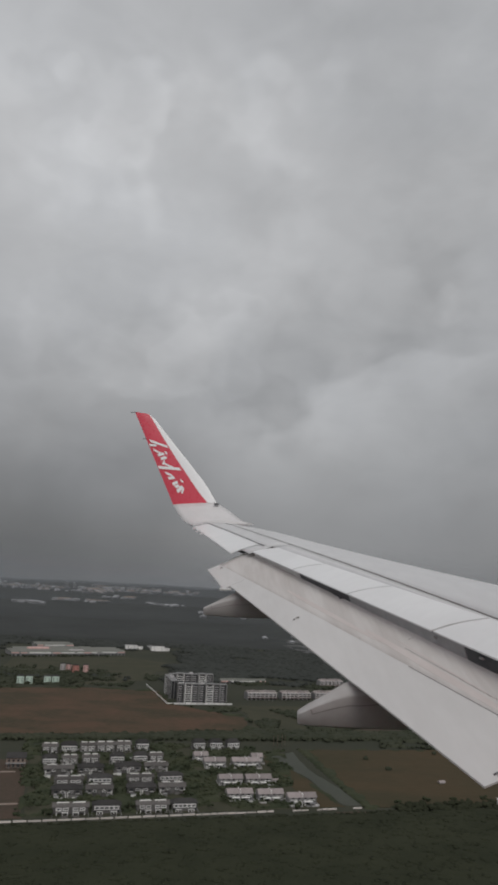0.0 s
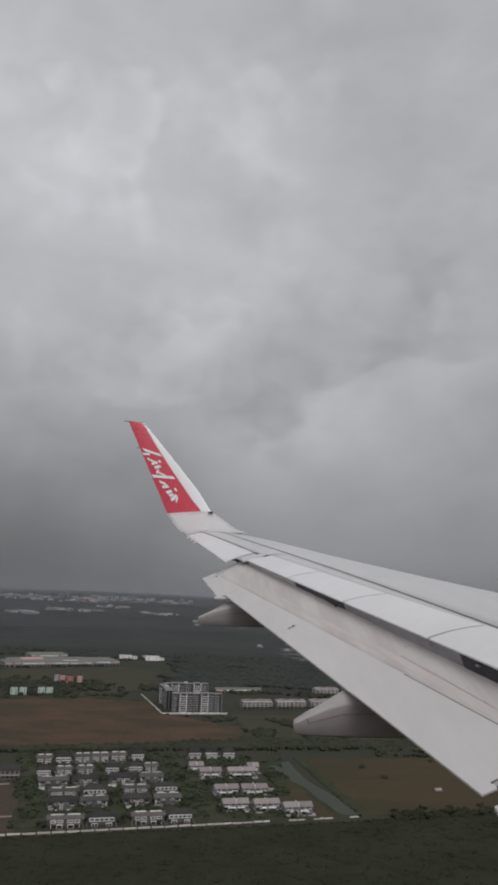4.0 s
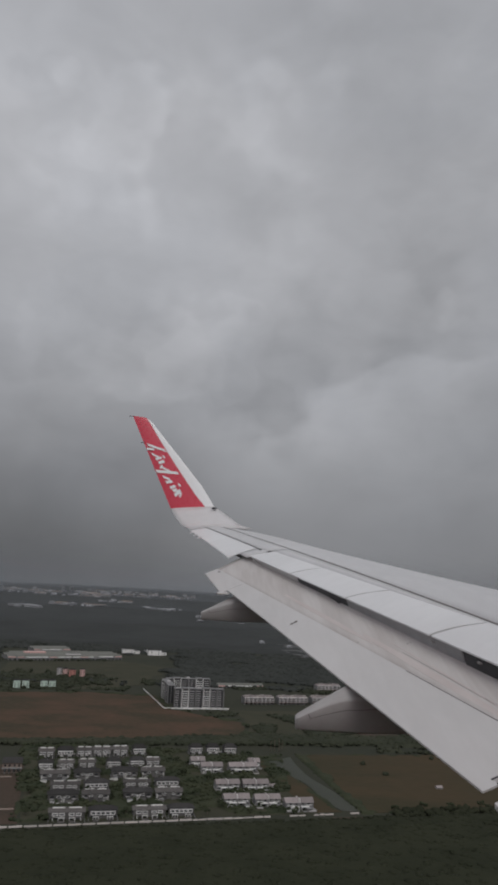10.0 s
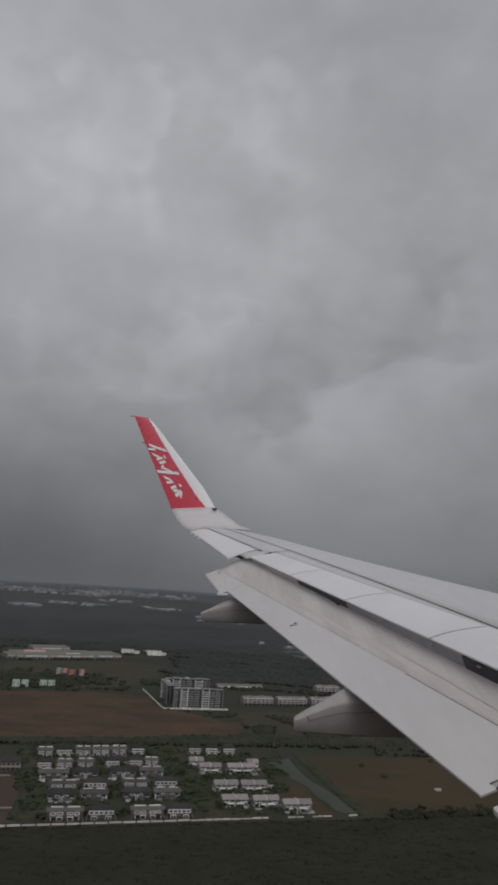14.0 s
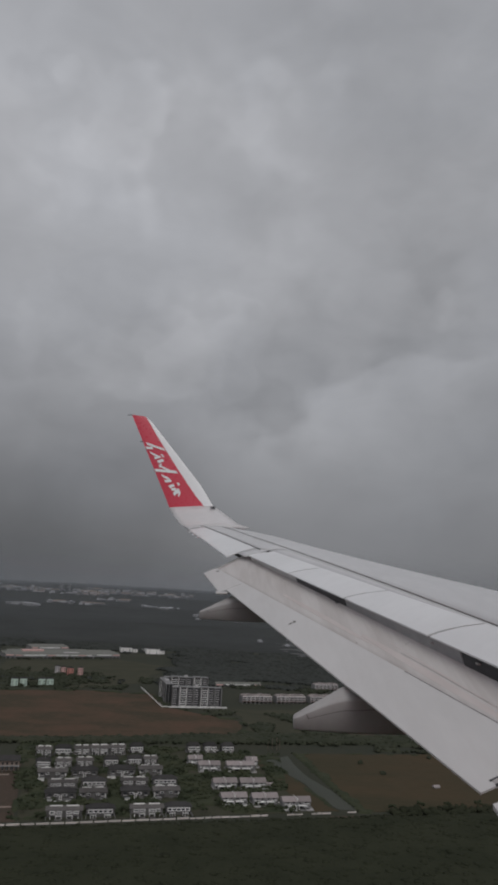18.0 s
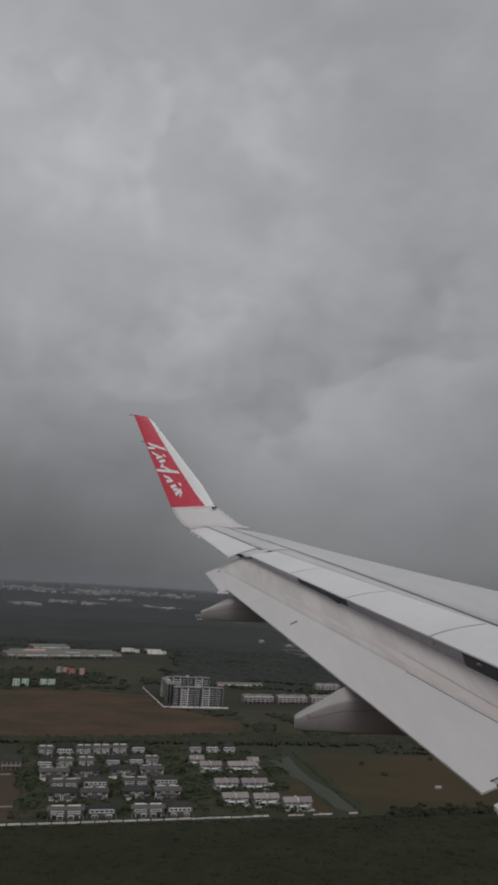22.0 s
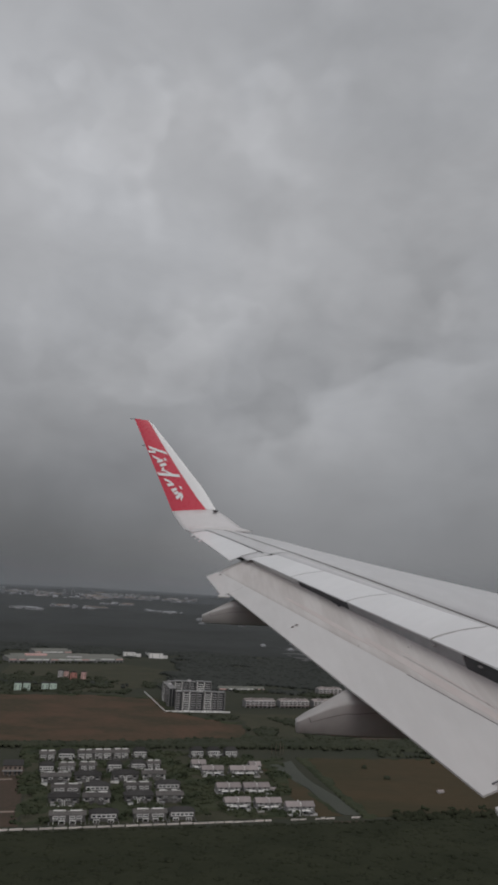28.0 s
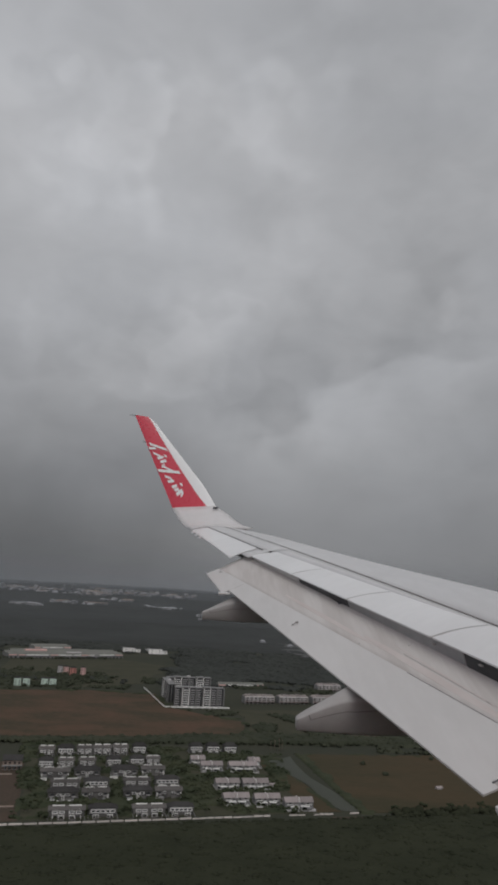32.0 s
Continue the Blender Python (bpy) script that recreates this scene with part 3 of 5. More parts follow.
def tip_ring(i, f0, f1, fat=0.0):
    c = abs(STATIONS[i][3] - STATIONS[i][1])
    fs = [lerp(f0, f1, k / 8) for k in range(9)]
    bulge = [fat + 0.05 * c * (4 * f * (1 - f)) ** 0.6 for f in fs]
    swell = (0.9, 0.9, 0.9, 0.8, 0.6)[i] if i < 5 else 0.35
    return [tip_point(i, f, h * swell) for f, h in zip(fs, bulge)] + [tip_point(i, f, -h - 0.006) for f, h in reversed(list(zip(fs, bulge)))]


def band_edge(i):
    return (0.79, 0.72, 0.69, 0.69, 0.73, 0.84, 0.99)[i - 5]


sharklet = part("sharklet", loft([tip_ring(i, 0, 1) for i in range(6)]), M["root"], wing, "upswept wing tip, pale grey at its root", smooth=True)
part("red_panel", loft([tip_ring(i, 0, band_edge(i)) for i in range(5, 12)]), M["red"], sharklet, "glossy red paint")
part("leading_band", loft([tip_ring(i, band_edge(i) + 0.004, 1) for i in range(5, 12)]), M["white"], sharklet, "white painted leading edge")
for h, out in ((0.995, 0.10), (0.70, 0.07)):
    y, x, z = lerp(17.3, 17.85, h), lerp(-3.24, -4.20, h), lerp(1.385, 3.44, h)
    part("static_wick", boxed(x - out, x + 0.02, y - 0.006, y + 0.006, z - 0.006, z + 0.006), M["seal"], sharklet, "thin dark static wick")
lamp = part("tip_light", boxed(-2.36, -2.25, 17.13, 17.20, 1.395, 1.435, bevel=0.012), M["seal"], sharklet, "dark navigation light housing")
part("lens", boxed(-2.345, -2.31, 17.125, 17.16, 1.43, 1.45, bevel=0.006), M["white"], lamp, "small clear lamp lens")


def tip_at(h, f, lift):
    """A place on the red panel: h from its foot to its top, f from rear to front."""
    y = lerp(STATIONS[5][0], STATIONS[-1][0], h)
    i = max(k for k in range(5, 11) if STATIONS[k][0] <= y + 1e-6)
    a, b = tip_point(i, f, lift), tip_point(i + 1, f, lift)
    return a.lerp(b, (y - STATIONS[i][0]) / (STATIONS[i + 1][0] - STATIONS[i][0]))


# a white emblem of plain slanted strokes: height and chord of both ends, width
STROKES = [(0.68, 0.11, 0.62, 0.66, 0.030), (0.63, 0.02, 0.63, 0.27, 0.024), (0.58, 0.10, 0.54, 0.31, 0.028), (0.52, 0.16, 0.54, 0.38, 0.024), (0.48, 0.20, 0.50, 0.41, 0.028), (0.55, 0.44, 0.55, 0.50, 0.030), (0.46, 0.29, 0.42, 0.17, 0.018),
           (0.39, 0.02, 0.37, 0.61, 0.030), (0.44, 0.20, 0.38, 0.45, 0.028), (0.33, 0.14, 0.30, 0.29, 0.028), (0.27, 0.15, 0.28, 0.32, 0.028), (0.21, 0.19, 0.23, 0.34, 0.028), (0.24, 0.43, 0.24, 0.48, 0.030),
           (0.18, 0.22, 0.19, 0.34, 0.028), (0.13, 0.22, 0.18, 0.41, 0.034), (0.16, 0.41, 0.11, 0.31, 0.022)]
for h0, f0, h1, f1, w in STROKES:
    part("emblem_stroke", slab(lambda u, v: tip_at(lerp(h0, h1, u) + w * (v - 0.5), lerp(f0, f1, u) - 0.2 * w * (v - 0.5), 0.0235), 6, 1, 0.004, (0, 0, 0.5)), M["white"], sharklet)


def fuselage():
    """The cabin's tube round the seat, with one window cut through skin and lining."""
    cx, cz, mid = -2.105, 1.45, 1.0

    def hull(x, q, r):
        return (x, r * math.cos(q), mid + r * math.sin(q))

    def tube(name, r, mat, label, flip):
        bm = bmesh.new()
        q0, q1 = math.asin((cz - 0.35 - mid) / r), math.asin((cz + 0.35 - mid) / r)
        turns = [q0, q1] + [q1 + (math.tau + q0 - q1) * k / 44 for k in range(1, 44)]
        xs = [-9, -7, -5, -3.4, cx - 0.3, cx + 0.3, -0.5, 1, 3, 5, 7, 9]
        grid = [[bm.verts.new(hull(x, q, r)) for q in turns] for x in xs]
        for i in range(len(xs) - 1):
            for k in range(len(turns)):
                if not (i == 4 and k == 0):
                    bm.faces.new((grid[i][k], grid[i + 1][k], grid[i + 1][(k + 1) % len(turns)], grid[i][(k + 1) % len(turns)]))
        rim, hole = [], []
        for k in range(48):
            a = math.tau * k / 48
            c, s = math.cos(a), math.sin(a)
            big = 1 / max(abs(c), abs(s))
            rim.append(bm.verts.new(hull(cx + 0.3 * c * big, math.asin((cz + 0.35 * s * big - mid) / r), r)))
            p = 2 / 7
            x, z = math.copysign(abs(c) ** p, c) * 0.150, math.copysign(abs(s) ** p, s) * 0.245
            hole.append(bm.verts.new(hull(cx + x, math.asin((cz + z - mid) / r), r)))
        for k in range(48):
            bm.faces.new((rim[k], rim[(k + 1) % 48], hole[(k + 1) % 48], hole[k]))
        edge = [v.co.copy() for v in hole]
        return part(name, bm, mat, wing if flip else None, label, smooth=True), edge

    skin, a = tube("fuselage", 1.975, M["red"], "red fuselage tube with a cabin window", True)
    lining, b = tube("cabin_lining", 1.80, M["cabin"], "beige plastic cabin lining", False)
    lining.parent = skin
    for x in (-9.0, 9.0):
        part("bulkhead", loft([[hull(x + o, math.tau * k / 44, 1.97) for k in range(44)] for o in (0, 0.05)]), M["cabin"], skin, "plain beige end wall")
    bm = bmesh.new()
    va, vb = [bm.verts.new(p) for p in a], [bm.verts.new(p) for p in b]
    for k in range(48):
        bm.faces.new((va[k], va[(k + 1) % 48], vb[(k + 1) % 48], vb[k]))
    part("window_reveal", bm, M["cabin"], skin, "beige reveal round the cabin window")


fuselage()


# ---- the land below ----
def land(x, y):
    d = math.hypot(x, y)
    return 0.0 if d < 2600 else 126 * min(1.0, (d - 2600) / 2300) + 5 * noise.noise((x / 400, y / 400, 0.0)) * min(1.0, (d - 2600) / 600)


def ground_sheet():
    bm = bmesh.new()
    radii = [0, 150, 300, 450, 600, 800, 1000, 1300, 1600, 2000, 2400, 2600, 2800, 3050, 3300, 3600, 3900, 4200, 4500, 4750, 4950]
    k = 120
    rows = [[bm.verts.new((r * math.sin(math.tau * i / k), r * math.cos(math.tau * i / k), land(r * math.sin(math.tau * i / k), r * math.cos(math.tau * i / k)))) for i in range(k)] for r in radii[1:]]
    hub = bm.verts.new((0, 0, 0))
    for i in range(k):
        bm.faces.new((hub, rows[0][(i + 1) % k], rows[0][i]))
    for a, b in zip(rows, rows[1:]):
        for i in range(k):
            bm.faces.new((a[i], a[(i + 1) % k], b[(i + 1) % k], b[i]))
    ob = part("ground", bm, M["ground"], None, "dark scrub and forest floor, flat and rising far off", smooth=True)
    return tagged(ob, category="ground", kind="structure")


ground_sheet()


def haze_veil(radius, high, dense, seed):
    """A translucent sheet added to imitate distance haze, standing far off on the land, thick at its foot and thinning
    upward.
    """
    m = bpy.data.materials.new("haze_sheet")
    m.use_nodes = True
    n = Nodes(m.node_tree)
    at = n.add("ShaderNodeTexCoord").outputs["Object"]
    xyz = n.add("ShaderNodeSeparateXYZ")
    n.link(at, xyz.inputs[0])
    drift = n.noise(n.vec("MULTIPLY", n.vec("ADD", at, (seed, seed, 0)), (1.0, 1.0, 3.0)), 0.0016, 4.0, 0.5).outputs["Fac"]
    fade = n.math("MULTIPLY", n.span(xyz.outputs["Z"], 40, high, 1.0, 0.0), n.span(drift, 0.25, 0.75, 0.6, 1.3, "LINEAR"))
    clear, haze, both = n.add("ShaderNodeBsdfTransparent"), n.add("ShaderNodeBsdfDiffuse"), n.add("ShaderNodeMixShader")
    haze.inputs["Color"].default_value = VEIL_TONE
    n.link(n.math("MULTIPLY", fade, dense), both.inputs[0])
    n.link(clear.outputs[0], both.inputs[1])
    n.link(haze.outputs[0], both.inputs[2])
    n.link(both.outputs[0], n.add("ShaderNodeOutputMaterial").inputs[0])
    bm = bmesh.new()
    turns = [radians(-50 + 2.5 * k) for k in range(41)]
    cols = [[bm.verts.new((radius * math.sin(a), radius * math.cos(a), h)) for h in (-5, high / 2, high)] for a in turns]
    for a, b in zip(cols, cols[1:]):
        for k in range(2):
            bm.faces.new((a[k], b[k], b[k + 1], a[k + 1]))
    tagged(part("haze_veil", bm, m, None, "grey translucent sheet added to imitate distant rain haze", smooth=True), category="rain", kind="structure")


# sheets in the haze's grey, denser with distance so that the haze builds up
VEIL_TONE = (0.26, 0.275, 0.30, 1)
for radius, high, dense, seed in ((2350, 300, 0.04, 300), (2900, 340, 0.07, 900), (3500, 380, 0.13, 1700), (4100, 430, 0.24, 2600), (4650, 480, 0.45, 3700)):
    haze_veil(radius, high, dense, seed)


def plot(name, ring, mat, label, category, z=0.25, wobble=6.0, steps=7):
    """A patch of land with an uneven rim, a little proud of the ground."""
    out = []
    for i, (x0, y0) in enumerate(ring):
        x1, y1 = ring[(i + 1) % len(ring)]
        for s in range(steps):
            f = s / steps
            x, y = lerp(x0, x1, f), lerp(y0, y1, f)
            w = wobble * (4 * f * (1 - f)) ** 0.5
            out.append((x + w * noise.noise((x / 30, y / 30, 3.0)), y + w * noise.noise((x / 30, y / 30, 9.0))))
    bm = prism(bmesh.new(), out, -0.5, z)
    return tagged(part(name, bm, mat, None, label), category=category, kind="structure")


FIELD_WEST = [(-383, 1246), (-255, 1292), (-135, 1296), (-100, 1172), (14, 1092), (20, 1010), (-111, 948), (-270, 903), (-470, 850), (-640, 1150)]
FIELD_EAST = [(84, 912), (202, 938), (330, 962), (470, 850), (253, 736), (149, 702), (124, 704), (100, 805)]
plot("field_west", FIELD_WEST, M["brownfield"], "dry reddish-brown field", "field", 0.3, 14)
plot("field_outer_west", [(-1040, 950), (-660, 1140), (-485, 858), (-520, 730), (-1000, 620)], M["brownfield"], "dry reddish-brown field with bare patches", "field", 0.29, 14)
plot("field_east", FIELD_EAST, M["olivefield"], "dry olive-brown field beside a pond", "field", 0.3, 8)
plot("field_middle", [(25, 1010), (20, 1090), (-5, 1190), (180, 1235), (330, 1260), (330, 1040), (140, 1000)], M["grass"], "rough green and brown grassland", "field", 0.28, 12)
plot("field_far", [(-500, 1660), (-270, 1780), (-160, 1700), (-170, 1420), (-240, 1330), (-430, 1290)], M["grass"], "rough grass round the far buildings", "field", 0.28, 20)
plot("estate_ground", [(-164, 621), (90, 692), (50, 900), (-60, 890), (-215, 850), (-212, 800)], M["grass"], "grass and paths of a housing estate", "ground", 0.2, 3)
plot("building_site", [(-460, 536), (-166, 619), (-214, 800), (-460, 760)], M["dirt"], "bare reddish building site", "ground", 0.24, 5)
plot("pond", [(39, 868), (68, 897), (79, 823), (99, 767), (118, 702), (103, 699), (89, 733), (70, 798), (54, 841)], M["water"], "murky grey-green pond", "pond", 0.34, 5)
plot("pond_bank", [(28, 890), (37, 868), (52, 841), (68, 798), (87, 733), (101, 696), (78, 690), (52, 763), (37, 825)], M["olivefield"], "bare earth bank beside the pond", "ground", 0.30, 4)
plot("cleared_land", [(144, 1128), (188, 1119), (249, 1096), (275, 1010), (214, 1035), (148, 1062)], M["dirt"], "bare reddish cleared land", "ground", 0.31, 9)
plot("far_clearing", [(120, 2703), (205, 2662), (250, 2204), (188, 2066), (135, 2232)], M["asphalt"], "pale wet clearing in the far forest", "ground", 4.6, 25)
plot("farm_track", [(91, 680), (151, 692), (146, 683), (90, 672)], M["dirt"], "dirt track beside the wall", "path", 0.33, 1)


# ---- buildings ----
def hip_roof(bm, x0, x1, y0, y1, z, h, over=0.6, ridge=0.3):
    """A hipped roof with a thick eave."""
    x0, x1, y0, y1 = x0 - over, x1 + over, y0 - over, y1 + over
    inset = (y1 - y0) / 2 * (1 - ridge)
    ym = (y0 + y1) / 2
    base = [(x0, y0, z), (x1, y0, z), (x1, y1, z), (x0, y1, z)]
    lo = [bm.verts.new(p) for p in base]
    up = [bm.verts.new((x, y, z + 0.25)) for x, y, _ in base]
    a, b = bm.verts.new((x0 + inset, ym, z + h)), bm.verts.new((x1 - inset, ym, z + h))
    for i in range(4):
        bm.faces.new((lo[i], lo[(i + 1) % 4], up[(i + 1) % 4], up[i]))
    bm.faces.new(lo[::-1])
    bm.faces.new((up[0], up[1], b, a))
    bm.faces.new((up[2], up[3], a, b))
    bm.faces.new((up[1], up[2], b))
    bm.faces.new((up[3], up[0], a))
    return bm


def gable_roof(bm, x0, x1, y0, y1, z, h, over=0.5):
    """A gabled roof whose ridge runs along x."""
    x0, x1, y0, y1 = x0 - over, x1 + over, y0 - over, y1 + over
    ym = (y0 + y1) / 2
    ring = [(y0, z), (y0, z + 0.25), (ym, z + h), (y1, z + 0.25), (y1, z)]
    a = [bm.verts.new((x0, y, q)) for y, q in ring]
    b = [bm.verts.new((x1, y, q)) for y, q in ring]
    for i in range(5):
        bm.faces.new((a[i], a[(i + 1) % 5], b[(i + 1) % 5], b[i]))
    bm.faces.new(a[::-1])
    bm.faces.new(b)
    return bm


def window(parent, x, y, z, w, h, trim="wall"):
    pane = part("window", boxed(x - w / 2, x + w / 2, y - 0.06, y + 0.05, z, z + h), M["glass"], parent, "dark window pane")
    part("sill", boxed(x - w / 2 - 0.15, x + w / 2 + 0.15, y - 0.22, y + 0.02, z - 0.18, z - 0.02), M[trim], pane)
    return pane


def span_box(s, a, b, y0, y1, z0, z1, bevel=0.0):
    """A box from a to b along x, mirrored to the other half of the pair when s is -1."""
    return boxed(min(a * s, b * s), max(a * s, b * s), y0, y1, z0, z1, bevel=bevel)


def lean_roof_house():
    """A two-storey pair, front wall along y = 0: slate ridge roof with thin white ridge parapets, 24 m wide."""
    h = thing("semi_detached_house", "grey two-storey semi-detached house with white ridge parapets", "house", group="houses of the estate")
    part("wall", boxed(-11.6, 11.6, 0, 10, 0, 5.8), M["shadewall"], h)
    part("roof", gable_roof(bmesh.new(), -11.6, 11.6, 0, 10, 5.7, 2.9, 0.8), M["midroof"], h, "dull slate roof")
    for s in (-1, 1):
        part("ridge_parapet", span_box(s, 1.4, 9.6, 4.0, 4.6, 7.9, 9.0, 0.06), M["wall"], h, "thin white parapet on the ridge")
        for k in (0, 1):
            cx = (3.2 + 4.6 * k) * s
            bay = part("window_bay", boxed(cx - 1.85, cx + 1.85, -0.7, 0, 3.1, 5.4, bevel=0.06), M["wall"], h, "white framed window bay")
            part("pane", boxed(cx - 1.3, cx - 0.08, -0.78, -0.66, 3.75, 4.95), M["glass"], bay)
            part("pane", boxed(cx + 0.08, cx + 1.3, -0.78, -0.66, 3.75, 4.95), M["glass"], bay)
        porch = part("porch_roof", span_box(s, 1.5, 9.5, -3.6, -0.7, 2.5, 2.8, 0.05), M["shadewall"], h, "grey porch slab")
        part("fascia", span_box(s, 1.5, 5.6, -3.72, -3.6, 2.1, 2.85), M["wall"], porch, "white porch fascia")
        for cx in (1.8, 5.4, 9.2):
            part("pillar", boxed(cx * s - 0.2, cx * s + 0.2, -3.5, -3.1, 0, 2.5), M["wall"], h)
        part("door", span_box(s, 2.0, 4.0, -0.1, 0.05, 0, 2.2), M["glass"], h, "dark sliding door")
        part("ground_window", span_box(s, 5.8, 8.2, -0.1, 0.05, 0.9, 2.2), M["glass"], h)
        part("driveway", span_box(s, 1.5, 6, -8.5, -3.6, 0, 0.12), M["midroof"], h, "concrete driveway")
        part("side_wall", boxed(11.9 * s - 0.12, 11.9 * s + 0.12, -8.0, 13.0, 0, 1.3), M["greywall"], h, "low garden wall")
        part("rear_kitchen", span_box(s, 2.0, 6.0, 10, 12.8, 0, 2.9), M["shadewall"], h, "grey single-storey rear kitchen")
        part("kitchen_roof", span_box(s, 1.7, 6.3, 10.02, 13.1, 2.9, 3.15), M["slate"], h)
        part("rear_post", span_box(s, 10.2, 10.9, 9.98, 12.2, 0, 4.2), M["wall"], h, "white rear pier")
        part("rear_window", span_box(s, 7.4, 9.6, 9.96, 10.12, 3.6, 5.0), M["glass"], h)
        frame_ob = part("rear_frame", span_box(s, 2.6, 5.4, 9.98, 10.4, 3.4, 5.1), M["wall"], h, "white frame of the rear window")
        part("pane", span_box(s, 2.95, 5.05, 10.36, 10.46, 3.75, 4.8), M["glass"], frame_ob)
        part("awning", span_box(s, 6.6, 10.0, 9.98, 11.6, 2.7, 2.95), M["palegrey"], h, "pale rear awning")
    return h


def hip_roof_house():
    """A two-storey pair, front wall along y = 0: dark hipped roof over a thin white frame of windows, 22 m wide."""
    h = thing("semi_detached_house", "two-storey semi-detached house with a dark hipped roof and white window frames", "house", group="houses of the estate")
    part("wall", boxed(-10.4, 10.4, 0, 10, 0, 6.4), M["shadewall"], h)
    part("roof", hip_roof(bmesh.new(), -10.4, 10.4, 0, 10, 6.3, 3.4, 0.9, 0.15), M["greyroof"], h)
    band = part("window_frame", boxed(-9.2, 9.2, -0.7, 0, 3.0, 6.05, bevel=0.06), M["wall"], h, "white frame round the upper windows")
    for k in range(5):
        cx = -7.2 + 3.6 * k
        part("pane", boxed(cx - 1.32, cx + 1.32, -0.78, -0.66, 3.75, 5.25), M["glass"], band)
    for s in (-1, 1):
        porch = part("porch", span_box(s, 3.0, 7.6, -3.4, -0.7, 1.95, 2.85, 0.05), M["wall"], h, "white porch front")
        part("porch_roof", span_box(s, 2.7, 7.9, -3.6, -0.72, 2.86, 3.0), M["slate"], porch)
        for cx in (3.2, 5.3, 7.4):
            part("pillar", boxed(cx * s - 0.22, cx * s + 0.22, -3.3, -2.9, 0, 2.2), M["wall"], h)
        part("door", span_box(s, 3.6, 6.8, -0.1, 0.05, 0, 2.0), M["glass"], h, "dark sliding door")
        part("ground_window", span_box(s, 8.0, 9.8, -0.1, 0.05, 0.8, 2.1), M["glass"], h)
        part("driveway", span_box(s, 3.2, 7.4, -8.5, -3.4, 0, 0.12), M["midroof"], h, "concrete driveway")
        part("side_wall", boxed(10.9 * s - 0.12, 10.9 * s + 0.12, -8.0, 13.0, 0, 1.3), M["greywall"], h, "low garden wall")
        part("rear_kitchen", span_box(s, 1.2, 5.6, 10, 12.6, 0, 2.8), M["shadewall"], h, "grey single-storey rear kitchen")
        part("kitchen_roof", span_box(s, 0.9, 5.9, 10.02, 12.9, 2.8, 3.05), M["slate"], h)
        frame_ob = part("rear_frame", span_box(s, 1.5, 4.5, 9.98, 10.4, 3.3, 5.1), M["wall"], h, "white frame of the rear window")
        part("pane", span_box(s, 1.9, 4.1, 10.36, 10.46, 3.65, 4.8), M["glass"], frame_ob)
        part("rear_post", span_box(s, 0.4, 1.0, 9.98, 12.2, 0, 4.4), M["wall"], h, "white rear pier")
        part("rear_awning", span_box(s, 6.2, 9.0, 9.98, 12.0, 2.6, 2.85), M["palegrey"], h, "pale rear awning")
        part("rear_window", span_box(s, 6.2, 8.6, 9.96, 10.12, 3.5, 4.9), M["glass"], h)
    return h


def pale_roof_house():
    """A two-storey pair under two pale gabled roofs that fall towards the front, 24 m wide."""
    h = thing("semi_detached_house", "white two-storey semi-detached house with pale pinkish roofs", "house", group="houses of the estate")
    part("wall", boxed(-11.4, 11.4, 0, 10, 0, 5.6), M["greywall"], h)
    for s in (-1, 1):
        part("roof", gable_roof(bmesh.new(), min(0.5 * s, 11.2 * s), max(0.5 * s, 11.2 * s), -0.6, 10.4, 5.5, 3.6), M["paleroof"], h)
        part("porch_roof", boxed(min(0.8 * s, 7.6 * s), max(0.8 * s, 7.6 * s), -4.2, 0, 2.6, 2.95, bevel=0.06), M["wall"], h, "white flat porch roof")
        for cx in (1.1, 7.3):
            part("pillar", boxed(cx * s - 0.22, cx * s + 0.22, -4.1, -3.7, 0, 2.6), M["wall"], h)
        balcony = part("balcony", boxed(min(5.0 * s, 9.8 * s), max(5.0 * s, 9.8 * s), -1.5, 0, 2.95, 3.9), M["wall"], h, "white balcony parapet")
        part("balcony_gap", boxed(min(5.5 * s, 9.3 * s), max(5.5 * s, 9.3 * s), -1.56, -1.44, 3.2, 3.6), M["glass"], balcony)
        for cx in (2.6, 7.4):
            window(h, cx * s, 0, 3.9, 1.9, 1.3)
        part("door", boxed(3.2 * s - 1.1, 3.2 * s + 1.1, -0.1, 0.05, 0, 2.3), M["glass"], h, "dark sliding door")
        window(h, 8.6 * s, 0, 0.9, 2.2, 1.4)
        part("driveway", boxed(min(1.2 * s, 5.2 * s), max(1.2 * s, 5.2 * s), -8.5, -4.2, 0, 0.12), M["greywall"], h, "concrete driveway")
        part("front_wall", boxed(min(5.6 * s, 11.4 * s), max(5.6 * s, 11.4 * s), -8.6, -8.35, 0, 1.2), M["palegrey"], h, "low white garden wall")
        part("side_wall", boxed(11.6 * s - 0.12, 11.6 * s + 0.12, -8.3, 12.5, 0, 1.3), M["palegrey"], h, "low white garden wall")
        part("rear_kitchen", boxed(min(1.2 * s, 6.4 * s), max(1.2 * s, 6.4 * s), 10, 12.6, 0, 2.8), M["palegrey"], h, "single-storey rear kitchen")
    part("party_wall", boxed(-0.2, 0.2, -0.8, 10.6, 5.5, 8.6), M["wall"], h)
    return h


TURN = 14.0
